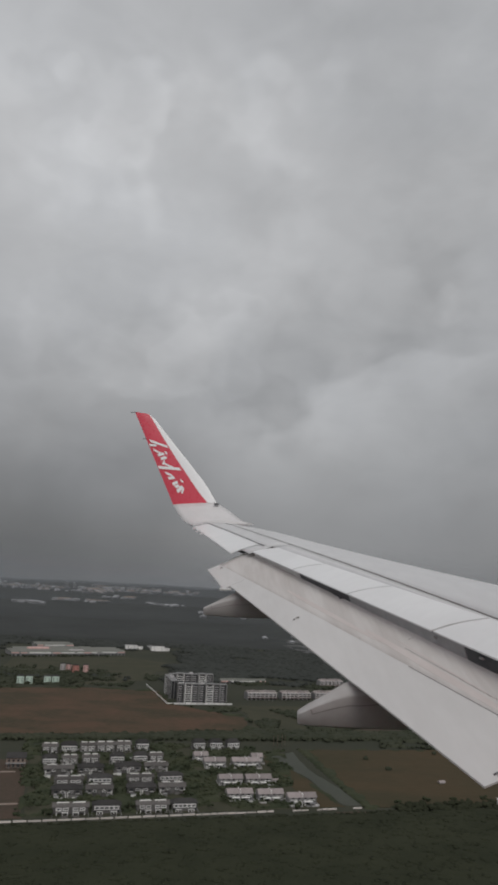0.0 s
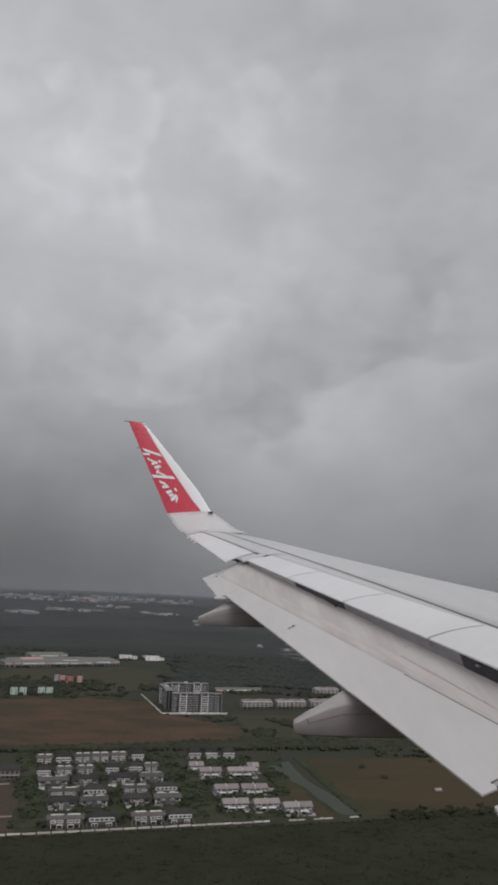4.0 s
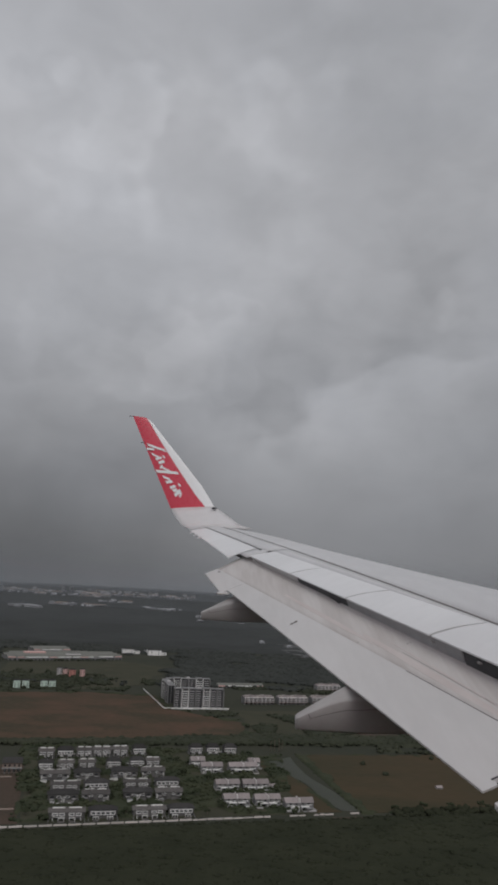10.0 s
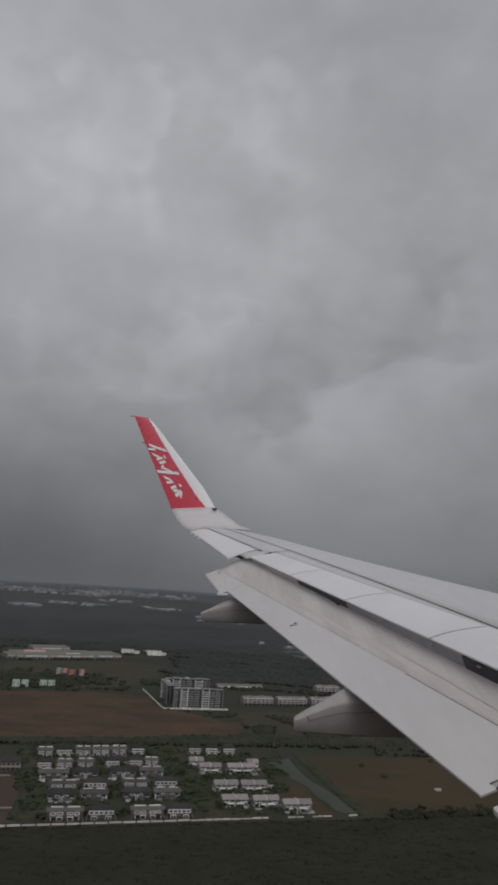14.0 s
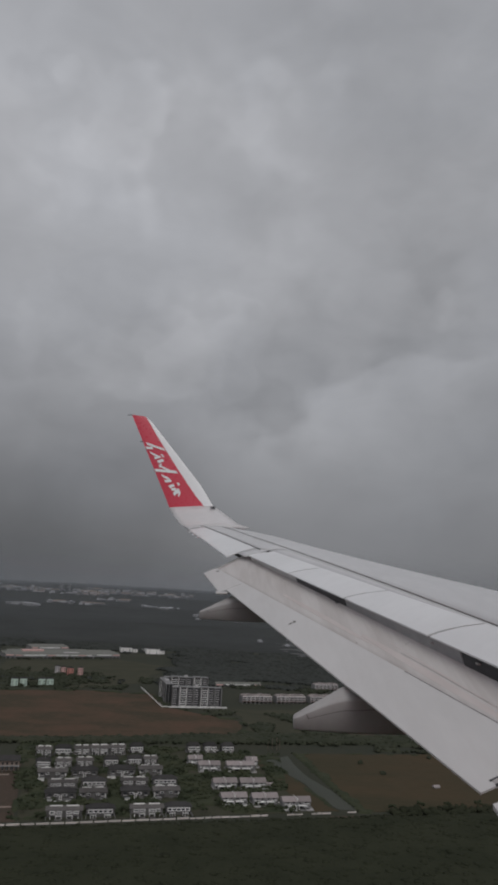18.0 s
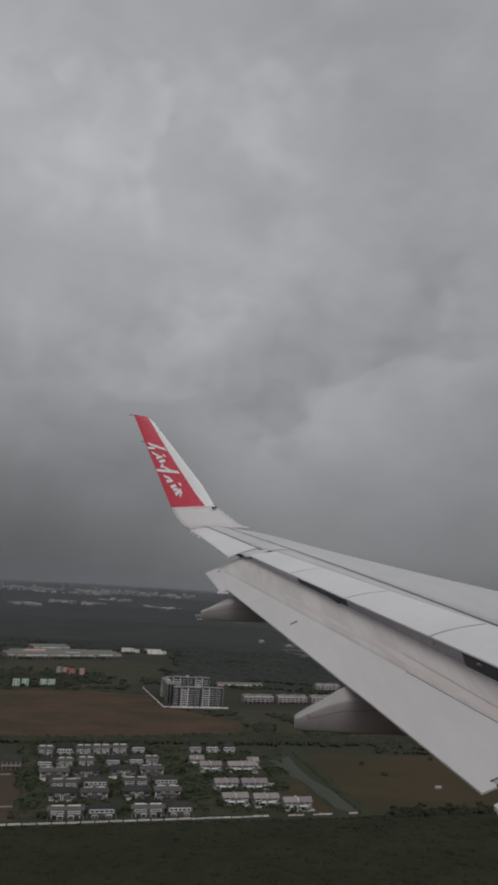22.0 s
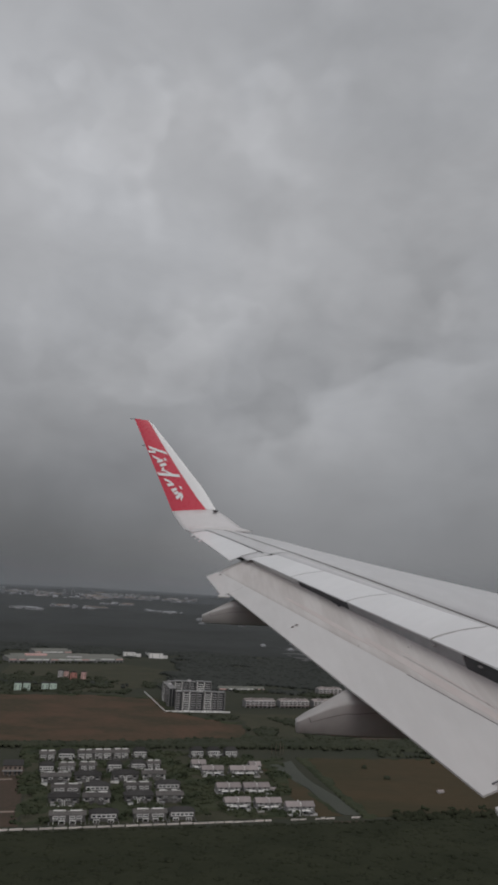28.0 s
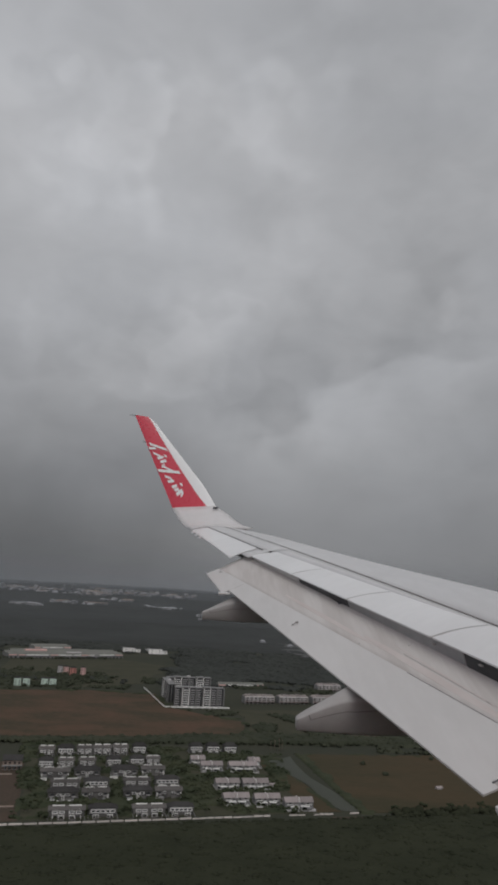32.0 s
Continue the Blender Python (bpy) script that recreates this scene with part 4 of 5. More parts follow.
# x, y of the visible wall, kind, width; rows that show their backs are marked
FRONTS = [(-131, 635, "A", 29), (-103, 643, "B", 23.9), (-66, 653, "A", 27.8), (-40, 660, "B", 22.6), (-151, 713, "A", 26.5), (-124, 722, "B", 23.7), (-88, 734, "A", 25.7), (-60, 743, "B", 24.1),
          (-187, 781, "B", 15.5), (-168, 788, "A", 16.2), (-148, 795, "A", 17.5), (-122, 804, "B", 15.7), (-99, 813, "B", 15.8), (-83, 818, "A", 15.2)]
FRONTS_FAR = [(-199, 829, "A", 17.1), (-180, 836, "B", 18.5), (-161, 843, "A", 17.2), (-143, 850, "A", 20.7), (-124, 857, "A", 17.3), (-104, 865, "B", 16.0), (-41, 884, "B", 16.0), (-22, 889, "B", 16.1), (-2, 893, "B", 16.1)]
BACKS = [(-145, 680, "B", 27.2), (-118, 688, "A", 24.3), (-82, 699, "B", 26.8), (-55, 707, "A", 24.7), (-169, 747, "A", 28.0), (-140, 757, "B", 26.1), (-105, 769, "B", 26.9), (-78, 778, "A", 23.9)]
PALES = [(-36, 832, "C", 16.0), (-20, 810, "C", 23.7), (13, 817, "C", 31.0), (25, 839, "C", 13.1), (-2, 746, "C", 24.1), (25, 752, "C", 26.3), (7, 699, "C", 24.4), (35, 703, "C", 24.5), (63, 697, "C", 27.0)]
KIND = {"A": (lean_roof_house(), 24.0), "B": (hip_roof_house(), 22.0), "C": (pale_roof_house(), 23.5)}
SPOTS = [(x, y + 5) for x, y, *_ in FRONTS + FRONTS_FAR + PALES + BACKS]
rng = random.Random(7)
used = set()
for spots, back, size in ((FRONTS[:8], False, 0.95), (FRONTS[8:], False, 1.05), (FRONTS_FAR, False, 1.18), (PALES, False, 1.0), (BACKS, True, 1.0)):
    for x, y, kind, width in spots:
        proto, full = KIND[kind]
        m = pose(x, y, 0.2, 0, 0, TURN + rng.uniform(-1, 1)) @ Matrix.Diagonal((width / full, 0.92, size, 1))
        if back:
            m = m @ pose(0, 10.5, 0, 0, 0, 180)
        ob = copy_thing(proto, Matrix()) if kind in used else proto
        used.add(kind)
        ob.matrix_basis = m


def yard_room(mat, label):
    """A small lean-to with a slab roof, a door and a low yard wall."""
    y = thing("lean_to", label, "shed", group="lean-tos behind the houses")
    part("wall", boxed(-2.0, 2.0, 0, 3.2, 0, 2.5), mat, y)
    part("roof", boxed(-2.3, 2.3, -0.5, 3.5, 2.5, 2.75, bevel=0.04), M["greywall"], y, "grey slab roof")
    part("door", boxed(-0.5, 0.5, -0.08, 0.04, 0, 2.0), M["glass"], y)
    part("yard_wall", boxed(2.0, 5.4, 0.0, 0.25, 0, 1.5), M["wall"], y, "white yard wall")
    return y


ROOMS = [yard_room(M["shadewall"], "dark lean-to with a grey slab roof behind the houses"), yard_room(M["wall"], "white lean-to with a grey slab roof behind the houses")]
rng = random.Random(21)
placed = 0
for spots, dy in ((FRONTS, 13.5), (FRONTS_FAR, 13.0), (PALES, 14.0), (BACKS, -5.5), (PALES, -6.0)):
    for x, y, kind, width in spots:
        for side in (-0.32, 0.3):
            if rng.random() < 0.3:
                continue
            m = pose(x + side * width - 0.25 * dy + rng.uniform(-1, 1), y + dy + 0.25 * side * width, 0.2, 0, 0, TURN + rng.choice((0, 180))) @ Matrix.Diagonal((rng.uniform(0.7, 1.1), 1, rng.uniform(0.7, 1.0), 1))
            k = placed % 2
            ob = ROOMS[k] if placed < 2 else copy_thing(ROOMS[k], Matrix())
            ob.matrix_basis = m
            placed += 1
garden_shed = thing("garden_shed", "small pale shed beside the houses", "shed", pose(41, 761, 0.2, 0, 0, TURN))
part("wall", boxed(-3.5, 3.5, 0, 4, 0, 2.6), M["palegrey"], garden_shed)
part("roof", gable_roof(bmesh.new(), -3.5, 3.5, 0, 4, 2.6, 1.2), M["paleroof"], garden_shed)


def shell_house(x, y):
    """A house still being built: bare frame and brick."""
    h = thing("unfinished_house", "unfinished bare brick and concrete house with open windows", "house", pose(x, y, 0.2, 0, 0, TURN) @ Matrix.Diagonal((1.3, 1.2, 1.45, 1)), group="houses being built")
    part("wall", boxed(-7, 7, -2, 6, 0, 6.2), M["brick"], h)
    part("roof", gable_roof(bmesh.new(), -7, 7, -2.4, 6.4, 6.2, 3.2), M["greyroof"], h)
    part("floor_slab", boxed(-7.4, 7.4, -5, -2, 3.0, 3.3), M["greywall"], h)
    for wx in (-5, -1.8, 1.8, 5):
        part("opening", boxed(wx - 0.8, wx + 0.8, -2.08, -1.9, 3.9, 5.4), M["glass"], h)
        part("opening", boxed(wx - 0.9, wx + 0.9, -2.08, -1.9, 0.4, 2.5), M["glass"], h)
        part("column", boxed(wx - 0.2, wx + 0.2, -4.9, -4.5, 0, 3.0), M["greywall"], h)
    return h


SHELLS = [(-217, 768), (-262, 762), (-300, 750), (-340, 740)] + [(-385 - 24 * (k % 7) - 7 * (k // 7), 725 - 6 * (k % 7) - 48 * (k // 7)) for k in range(21)]
bare = shell_house(*SHELLS[0])
for x, y in SHELLS[1:]:
    copy_thing(bare, pose(x, y, 0.2, 0, 0, TURN))


def perimeter_wall():
    """A pale wall of panels along the front of the estate, broken and overgrown at its far end."""
    w = thing("perimeter_wall", "long pale painted concrete perimeter wall in panels", "wall", pose(0, 0, 0.1), kind="structure")
    me = mesh_of("panel", boxed(-5.05, 5.05, -0.18, 0.18, 0, 1.5, bevel=0.05), M["fence"])
    r = random.Random(3)
    x = -440.0
    while x < 116:
        long = 10.8 if x < -36 else r.uniform(4.0, 9.5)
        if not (x > -36 and r.random() < 0.14 or 6 < x < 12 or 91 < x < 101):
            ob = new("panel", me)
            ob.parent = w
            mid = x + long * 0.48
            ob.matrix_basis = pose(mid, 659.5 + 0.299 * mid, -0.3 * r.random(), 0, 0, 16.6) @ Matrix.Diagonal((long / 10.8, 1, 1 if x < -36 else r.uniform(0.7, 1.0), 1))
        x += long


perimeter_wall()


def apartment(x, y, w, d, floors, turn, bays, deep=1.2):
    """A slab block of stepped stacks, each between two pale fins, with dark recessed balconies."""
    rise_of = 3.4
    h = floors * rise_of
    b = thing("apartment_block", "grey concrete apartment block with pale fins and stacked balconies", "apartment building", pose(x, y, 0.1, 0, 0, turn), group="apartment blocks")
    step = w / bays
    part("core", boxed(-w / 2 + 1, w / 2 - 1, 2.6, d, 0, h - 0.4), M["midroof"], b)
    for k in range(bays):
        x0 = -w / 2 + k * step
        out = (0.0, -1.6, -0.6)[k % 3]
        top = h + (0.0, 1.0, 0.4)[k % 3]
        stack = part("bay_block", boxed(x0 + 0.6, x0 + step - 0.6, 2.0 + out, d - 0.5, 0, top), M["midroof"], b, "grey rendered bay of flats")
        part("parapet", boxed(x0 + 0.3, x0 + step - 0.3, 1.7 + out, d - 0.2, top, top + 0.9, bevel=0.1), M["greywall"], stack, "pale roof parapet")
        for side in (x0 + 0.7, x0 + step - 0.7):
            part("fin", boxed(side - 0.5, side + 0.5, 2.1 - deep + out, 2.1 + out, 0, top - 0.3), M["wall" if k % 3 == 1 else "greywall"], stack, "pale upright fin")
        for f in range(floors):
            z = f * rise_of
            part("opening", boxed(x0 + 2.0, x0 + step - 2.0, 1.94 + out, 2.04 + out, z + 0.7, z + 2.9), M["glass"], stack)
            part("balcony", boxed(x0 + 2.0, x0 + step * (0.62, 0.84, 0.75)[k % 3], 2.1 - 0.8 * deep + out, 2.0 + out, z - 0.1, z + 1.0), M["wall" if k % 3 == 1 else "palegrey"], stack)
    for f in range(floors):
        for y0 in (3.4, 8.0):
            part("end_opening", boxed(w / 2 - 0.66, w / 2 - 0.52, y0, y0 + 3.0, f * rise_of + 0.5, f * rise_of + 2.9), M["glass"], b)
    for y0 in (2.2, 6.9, 11.6):
        part("end_fin", boxed(w / 2 - 0.6, w / 2 + 0.3, y0, y0 + 0.7, 0, h), M["greywall"], b, "pale upright fin")
    part("stair_head", boxed(-3, 3, d * 0.4, d * 0.8, h + 0.7, h + 3.2, bevel=0.1), M["palegrey"], b)


apartment(-56, 1200, 80, 14, 8, 14, 7)
apartment(-120, 1262, 78, 14, 8, -76, 4, 0.35)
apartment(-82, 1315, 78, 14, 8, 14, 6)
low_wall = thing("compound_wall", "low white wall round the apartment compound", "wall", kind="structure")
for a, b in (((-108, 1172), (-8, 1197)), ((-108, 1172), (-165, 1360))):
    dx, dy = b[0] - a[0], b[1] - a[1]
    k = int(math.hypot(dx, dy) / 9)
    for i in range(k):
        ob = part("panel", boxed(-4.3, 4.3, -0.2, 0.2, 0, 2.2), M["wall"], low_wall)
        ob.matrix_basis = pose(a[0] + dx * (i + 0.5) / k, a[1] + dy * (i + 0.5) / k, 0.1, 0, 0, math.degrees(math.atan2(dy, dx)))


def shop_row(x, y, w, storeys=3, roof="paleroof"):
    s = thing("shop_row", "pale %s-storey terrace of shops with dark window bands" % ("two", "three")[storeys - 2], "shop terrace", pose(x, y, 0.1, 0, 0, 17), group="shop terraces")
    h = 3.5 * storeys
    part("wall", boxed(-w / 2, w / 2, 0, 18, 0, h), M["greywall"], s)
    k = int(w / 7)
    for i in range(k):
        x0, x1 = -w / 2 + i * w / k, -w / 2 + (i + 1) * w / k
        cx, step = (x0 + x1) / 2, (0.0, 0.9, 0.4)[i % 3]
        part("roof", hip_roof(bmesh.new(), x0 + 0.5, x1 - 0.5, 1, 18, h + step - 0.05, 2.4 + step, 0.4, 0.2), M[roof], s, "pale pinkish tiled roof")
        front = part("unit_front", boxed(x0 + 0.35, x1 - 0.35, -0.5 - step, 0.1, 3.3, h + step), M["palegrey"], s, "pale shop front with a reddish base")
        part("shop_front", boxed(cx - 2.6, cx + 2.6, -0.08, 0.04, 0.3, 3.0), M["glass"], s)
        for z in range(1, storeys):
            part("window", boxed(cx - 2.3, cx + 2.3, -0.6 - step, -0.42 - step, z * 3.4 + 1.1, z * 3.4 + 2.9), M["glass"], front)
            part("ledge", boxed(cx - 2.7, cx + 2.7, -1.0 - step, -0.5 - step, z * 3.4 + 0.5, z * 3.4 + 0.9), M["fence"], front, "white ledge")
        part("pillar", boxed(x0 - 0.25, x0 + 0.25, -2.9, -2.4, 0, 3.3), M["palegrey"], s)
    for y0, z0 in ((0.0, h - 0.3), (9.2, h + 1.6)):
        part("parapet", boxed(-w / 2 + 0.2, w / 2 - 0.2, y0, y0 + 0.7, z0, z0 + 1.3, bevel=0.08), M["fence"], s, "pale pinkish parapet")
    part("canopy", boxed(-w / 2 - 0.3, w / 2 + 0.3, -3, -0.02, 3.0, 3.3), M["redroof"], s, "dull red pavement canopy")


for x, y in ((41, 1264), (99, 1282), (157, 1300), (215, 1318)):
    shop_row(x, y, 52)
shop_row(180, 1460, 48)


def factory(x, y, w, d, h, turn):
    f = thing("factory_shed", "long low factory shed with a grey-green sheet roof and white fascia", "factory", pose(x, y, 0.1, 0, 0, turn), group="factory sheds")
    part("wall", boxed(-w / 2, w / 2, 0, d, 0, h), M["greywall"], f)
    k = max(1, int(d / 26))
    for i in range(k):
        part("roof", gable_roof(bmesh.new(), -w / 2, w / 2, i * d / k + 0.6, (i + 1) * d / k - 0.6, h, 4.0), M["greenroof"], f)
    m = int(w / 9)
    for i in range(m):
        cx = -w / 2 + (i + 0.5) * w / m
        part("bay_door", boxed(cx - 2.4, cx + 2.4, -0.1, 0.05, 0, 3.4), M["glass"], f)
    for i in range(m // 2):
        cx = -w / 2 + (2 * i + 1) * w / m
        part("fascia", boxed(cx - w / m + 0.6, cx + w / m - (0.6 if i % 3 else 4.0), -0.6, 0, h - 1.8, h + 0.5), M["wall" if i % 4 else "pink"], f, "white fascia panel")
    if w > 100:
        part("roof_hall", boxed(-w * 0.36, -w * 0.1, d * 0.45, d * 0.6, h, h + 6.5), M["pink"], f, "pinkish upper hall")
        part("roof_hall", boxed(w * 0.1, w * 0.28, d * 0.1, d * 0.2, h, h + 4.8), M["palegrey"], f, "pale upper hall")


factory(10, 1445, 90, 16, 4, 17)
factory(-410, 1740, 190, 110, 7, 29)
factory(-490, 1700, 52, 70, 7, 29)
factory(-318, 1800, 90, 90, 7, 29)
factory(-455, 1850, 90, 60, 12, 29)


def tower_house(x, y, w, h, mat, label, turn=14):
    t = thing("small_block", label, "apartment building", pose(x, y, 0.1, 0, 0, turn), group="coloured blocks")
    part("wall", boxed(-w / 2, w / 2, 0, w, 0, h), mat, t)
    part("roof", hip_roof(bmesh.new(), -w / 2, w / 2, 0, w, h, 2.5, 0.5, 0.1), M["greyroof"], t)
    for f in range(int(h / 3.2)):
        for wx in (-0.28, 0.28):
            part("window", boxed(w * wx - 1.1, w * wx + 1.1, -0.08, 0.04, f * 3.2 + 1, f * 3.2 + 2.4), M["glass"], t)


GREEN_BLOCKS = [(-374, 1297), (-360, 1301), (-331, 1311), (-318, 1315)]
RED_BLOCKS = [(-346, 1480, "pale"), (-333, 1474, "pink"), (-317, 1464, "coral"), (-300, 1476, "pink")]
for x, y in GREEN_BLOCKS:
    tower_house(x, y, 11.5, 12.5, M["green"], "pale green four-storey apartment block")
for x, y, m in RED_BLOCKS:
    tower_house(x, y, 9.5 if m != "coral" else 12, 14, M["palegrey" if m == "pale" else m], "%s painted four-storey apartment block" % m)
for x, y, w, h in ((-284, 1960, 30, 12), (-268, 1972, 24, 8), (-214, 1955, 34, 13), (-196, 1966, 22, 8), (-225, 2010, 40, 6)):
    tower_house(x, y, w, h, M["wall"], "white works building beside the forest")

tower_house(240, 1064, 9, 6.5, M["wall"], "white house on the cleared land")


def hut():
    h = thing("field_hut", "small pale tin-roofed hut in the field", "hut", pose(214, 794, 0.3, 0, 0, 20))
    part("wall", boxed(-3.2, 3.2, -1.8, 1.8, 0, 0.9), M["palegrey"], h)
    part("roof", gable_roof(bmesh.new(), -3.2, 3.2, -1.8, 1.8, 0.9, 2.0), M["paleroof"], h)


hut()


def far_block(w, d, h, roof):
    b = thing("distant_building", "small pale distant town building among trees", "building", group="distant town")
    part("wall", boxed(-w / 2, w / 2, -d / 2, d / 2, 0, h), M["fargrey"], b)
    part("roof", hip_roof(bmesh.new(), -w / 2, w / 2, -d / 2, d / 2, h, 3, 0.5, 0.2), M[roof], b)
    for f in range(max(1, min(6, int(h / 4)))):
        part("window_band", boxed(-w * 0.42, w * 0.42, -d / 2 - 0.1, -d / 2 + 0.05, h * (f + 0.4) / max(1, min(6, int(h / 4))), h * (f + 0.4) / max(1, min(6, int(h / 4))) + 1.3), M["glass"], b)
    return b


KINDS = [far_block(14, 12, 6, "fargrey"), far_block(28, 14, 8, "fargrey"), far_block(20, 14, 14, "fargrey"), far_block(14, 14, 32, "fargrey"), far_block(60, 22, 8, "brick")]
# clusters: centre x, y, half width, half depth, count, kinds
TOWNS = [(-1080, 4050, 380, 150, 85, (0, 1, 2, 4)), (-600, 4250, 330, 130, 65, (0, 1, 2, 4)), (-1180, 4000, 200, 80, 3, (3,)), (-950, 4100, 150, 80, 2, (3,)),
         (-930, 3250, 70, 40, 14, (0, 1)), (-760, 3450, 110, 50, 18, (0, 1, 2, 4)), (-620, 3760, 90, 60, 7, (1, 4)), (-345, 3480, 120, 40, 18, (0, 1)),
         (-60, 3150, 130, 120, 8, (0, 1, 4)), (170, 2500, 120, 150, 6, (0, 2)), (260, 2190, 60, 30, 3, (0, 1))]
rng = random.Random(11)
first = set()
for cx, cy, hw, hd, count, kinds in TOWNS:
    for _ in range(count):
        k = rng.choice(kinds)
        x, y = cx + rng.uniform(-hw, hw), cy + rng.uniform(-hd, hd)
        m = pose(x, y, land(x, y) + (3.5 if y > 2150 else 1.0), 0, 0, rng.choice((0, 15, 25)) + rng.uniform(-4, 4))
        if k not in first:
            first.add(k)
            KINDS[k].matrix_basis = m
        else:
            copy_thing(KINDS[k], m)


# ---- trees ----
def crown_shapes(count, detail, seed):
    """Lumpy crowns of radius about 1, as vertex and face arrays."""
    shapes = []
    for s in range(count):
        bm = bmesh.new()
        bmesh.ops.create_icosphere(bm, subdivisions=detail, radius=1)
        for v in bm.verts:
            p = v.co * 1.7 + Vector((s * 7.3 + seed, s * 3.1, 0))
            f = 1 + 0.42 * noise.noise(p) + 0.24 * noise.noise(p * 2.7)
            v.co = Vector((v.co.x * f, v.co.y * f, v.co.z * f * 0.85))
        bm.verts.ensure_lookup_table()
        shapes.append((np.array([v.co[:] for v in bm.verts]), np.array([[v.index for v in f.verts] for f in bm.faces])))
        bm.free()
    return shapes


def inside(x, y, ring):
    hit = False
    for i in range(len(ring)):
        (x0, y0), (x1, y1) = ring[i - 1], ring[i]
        if (y0 > y) != (y1 > y) and x < (x1 - x0) * (y - y0) / (y1 - y0) + x0:
            hit = not hit
    return hit


def woods(name, spots, shapes, mat, label, flat=1.0):
    """Many crowns in one mesh: spots are x, y, radius, height of the crown's middle."""
    vs, fs, base = [], [], 0
    r = random.Random(len(spots))
    for x, y, size, tall in spots:
        v, f = shapes[r.randrange(len(shapes))]
        a = r.uniform(0, math.tau)
        turn = np.array([[math.cos(a), -math.sin(a), 0], [math.sin(a), math.cos(a), 0], [0, 0, 1]])
        w = (v @ turn.T) * size * np.array([1, 1, flat * r.uniform(0.8, 1.25)]) + np.array([x, y, land(x, y) + tall])
        vs.append(w)
        fs.append(f + base)
        base += len(v)
    me = bpy.data.meshes.new(name)
    me.from_pydata(np.concatenate(vs).tolist(), [], np.concatenate(fs).tolist())
    me.materials.append(mat)
    me.shade_smooth()
    return tagged(new(name, me), label, "forest", kind="stuff")


def scatter(seed, x0, x1, y0, y1, gap, size, tall, keep):
    """Jittered spots on a grid where keep(x, y) holds."""
    r = random.Random(seed)
    out = []
    y = y0
    while y < y1:
        x = x0
        while x < x1:
            px, py = x + r.uniform(-0.5, 0.5) * gap, y + r.uniform(-0.5, 0.5) * gap
            if keep(px, py):
                s = size * (0.55 + 1.0 * r.random() ** 1.6)
                out.append((px, py, s, tall * r.uniform(0.6, 1.25)))
            x += gap
        y += gap
    return out


def canopy(name, x0, x1, y0, y1, cell, tall, rough, keep, mat, label, spread=0.0):
    """The uneven top of dense woods; cells grow with distance when spread is given."""
    ys = [y0]
    while ys[-1] < y1:
        ys.append(ys[-1] + max(cell, spread * ys[-1]))
    cols = int((x1 - x0) / cell)
    vs, fs, where = [], [], {}
    for j, y in enumerate(ys):
        for i in range(cols + 1):
            x = lerp(x0, x1, i / cols) * (y / y1 if spread else 1.0)
            if keep(x, y):
                where[i, j] = len(vs)
                a, c = cell * 3.0, cell * 1.3
                bump = noise.noise((x / a, y / a, 31.0)) + 0.7 * noise.noise((x / c, y / c, 37.0))
                vs.append((x, y, land(x, y) + tall + rough * bump))
    for (i, j), k in where.items():
        if not all((i + a, j + c) in where for a, c in ((1, 0), (-1, 0), (0, 1), (0, -1))):
            vs[k] = (vs[k][0], vs[k][1], land(vs[k][0], vs[k][1]) - 0.2)
    for i, j in where:
        if (i + 1, j) in where and (i, j + 1) in where and (i + 1, j + 1) in where:
            fs.append((where[i, j], where[i + 1, j], where[i + 1, j + 1], where[i, j + 1]))
    me = bpy.data.meshes.new(name)
    me.from_pydata(vs, [], fs)
    me.materials.append(mat)
    me.shade_smooth()
    return tagged(new(name, me), label, "forest", kind="stuff")


NEAR, FAR = crown_shapes(9, 2, 1.0), crown_shapes(7, 1, 5.0)


def tree(x, y, high, spread, bare, label, seed):
    """One tree: tapered trunk, limbs and a crown of clumps."""
    r = random.Random(seed)
    t = thing("tree", label, "tree", pose(x, y, land(x, y) + 0.1, 0, 0, r.uniform(0, 360)), group="single trees")
    rings = [[(0.03 * high * (1 - 0.75 * f) * math.cos(q) + 0.02 * high * math.sin(3 * f), 0.03 * high * (1 - 0.75 * f) * math.sin(q), high * 0.9 * f) for q in (math.tau * i / 8 for i in range(8))] for f in (0, 0.2, 0.45, 0.7, 1.0)]
    part("trunk", loft(rings), M["trunk"], t, smooth=True)
    vs, fs, base = [], [], 0
    for k in range(5):
        a, z = math.tau * k / 5 + r.uniform(-0.4, 0.4), high * r.uniform(0.5, 0.8)
        tip = Vector((math.cos(a) * spread * 0.7, math.sin(a) * spread * 0.7, z + high * 0.15))
        foot = Vector((0, 0, z))
        limb = [[tuple(foot.lerp(tip, f) + Vector((math.cos(q), math.sin(q), 0)) * 0.012 * high * (1 - 0.6 * f)) for q in (math.tau * i / 6 for i in range(6))] for f in (0, 0.5, 1.0)]
        part("limb", loft(limb), M["trunk"], t)
        for c in range(1 if bare else 4):
            v, f = NEAR[r.randrange(len(NEAR))]
            at = tip + Vector((r.uniform(-1, 1), r.uniform(-1, 1), r.uniform(-0.5, 0.9))) * spread * 0.45
            vs.append(v * spread * r.uniform(0.22, 0.42) + np.array(at[:]))
            fs.append(f + base)
            base += len(v)
    me = bpy.data.meshes.new("crown")
    me.from_pydata(np.concatenate(vs).tolist(), [], np.concatenate(fs).tolist())
    me.materials.append(M["garden"])
    crown = new("crown", me)
    crown.parent = t


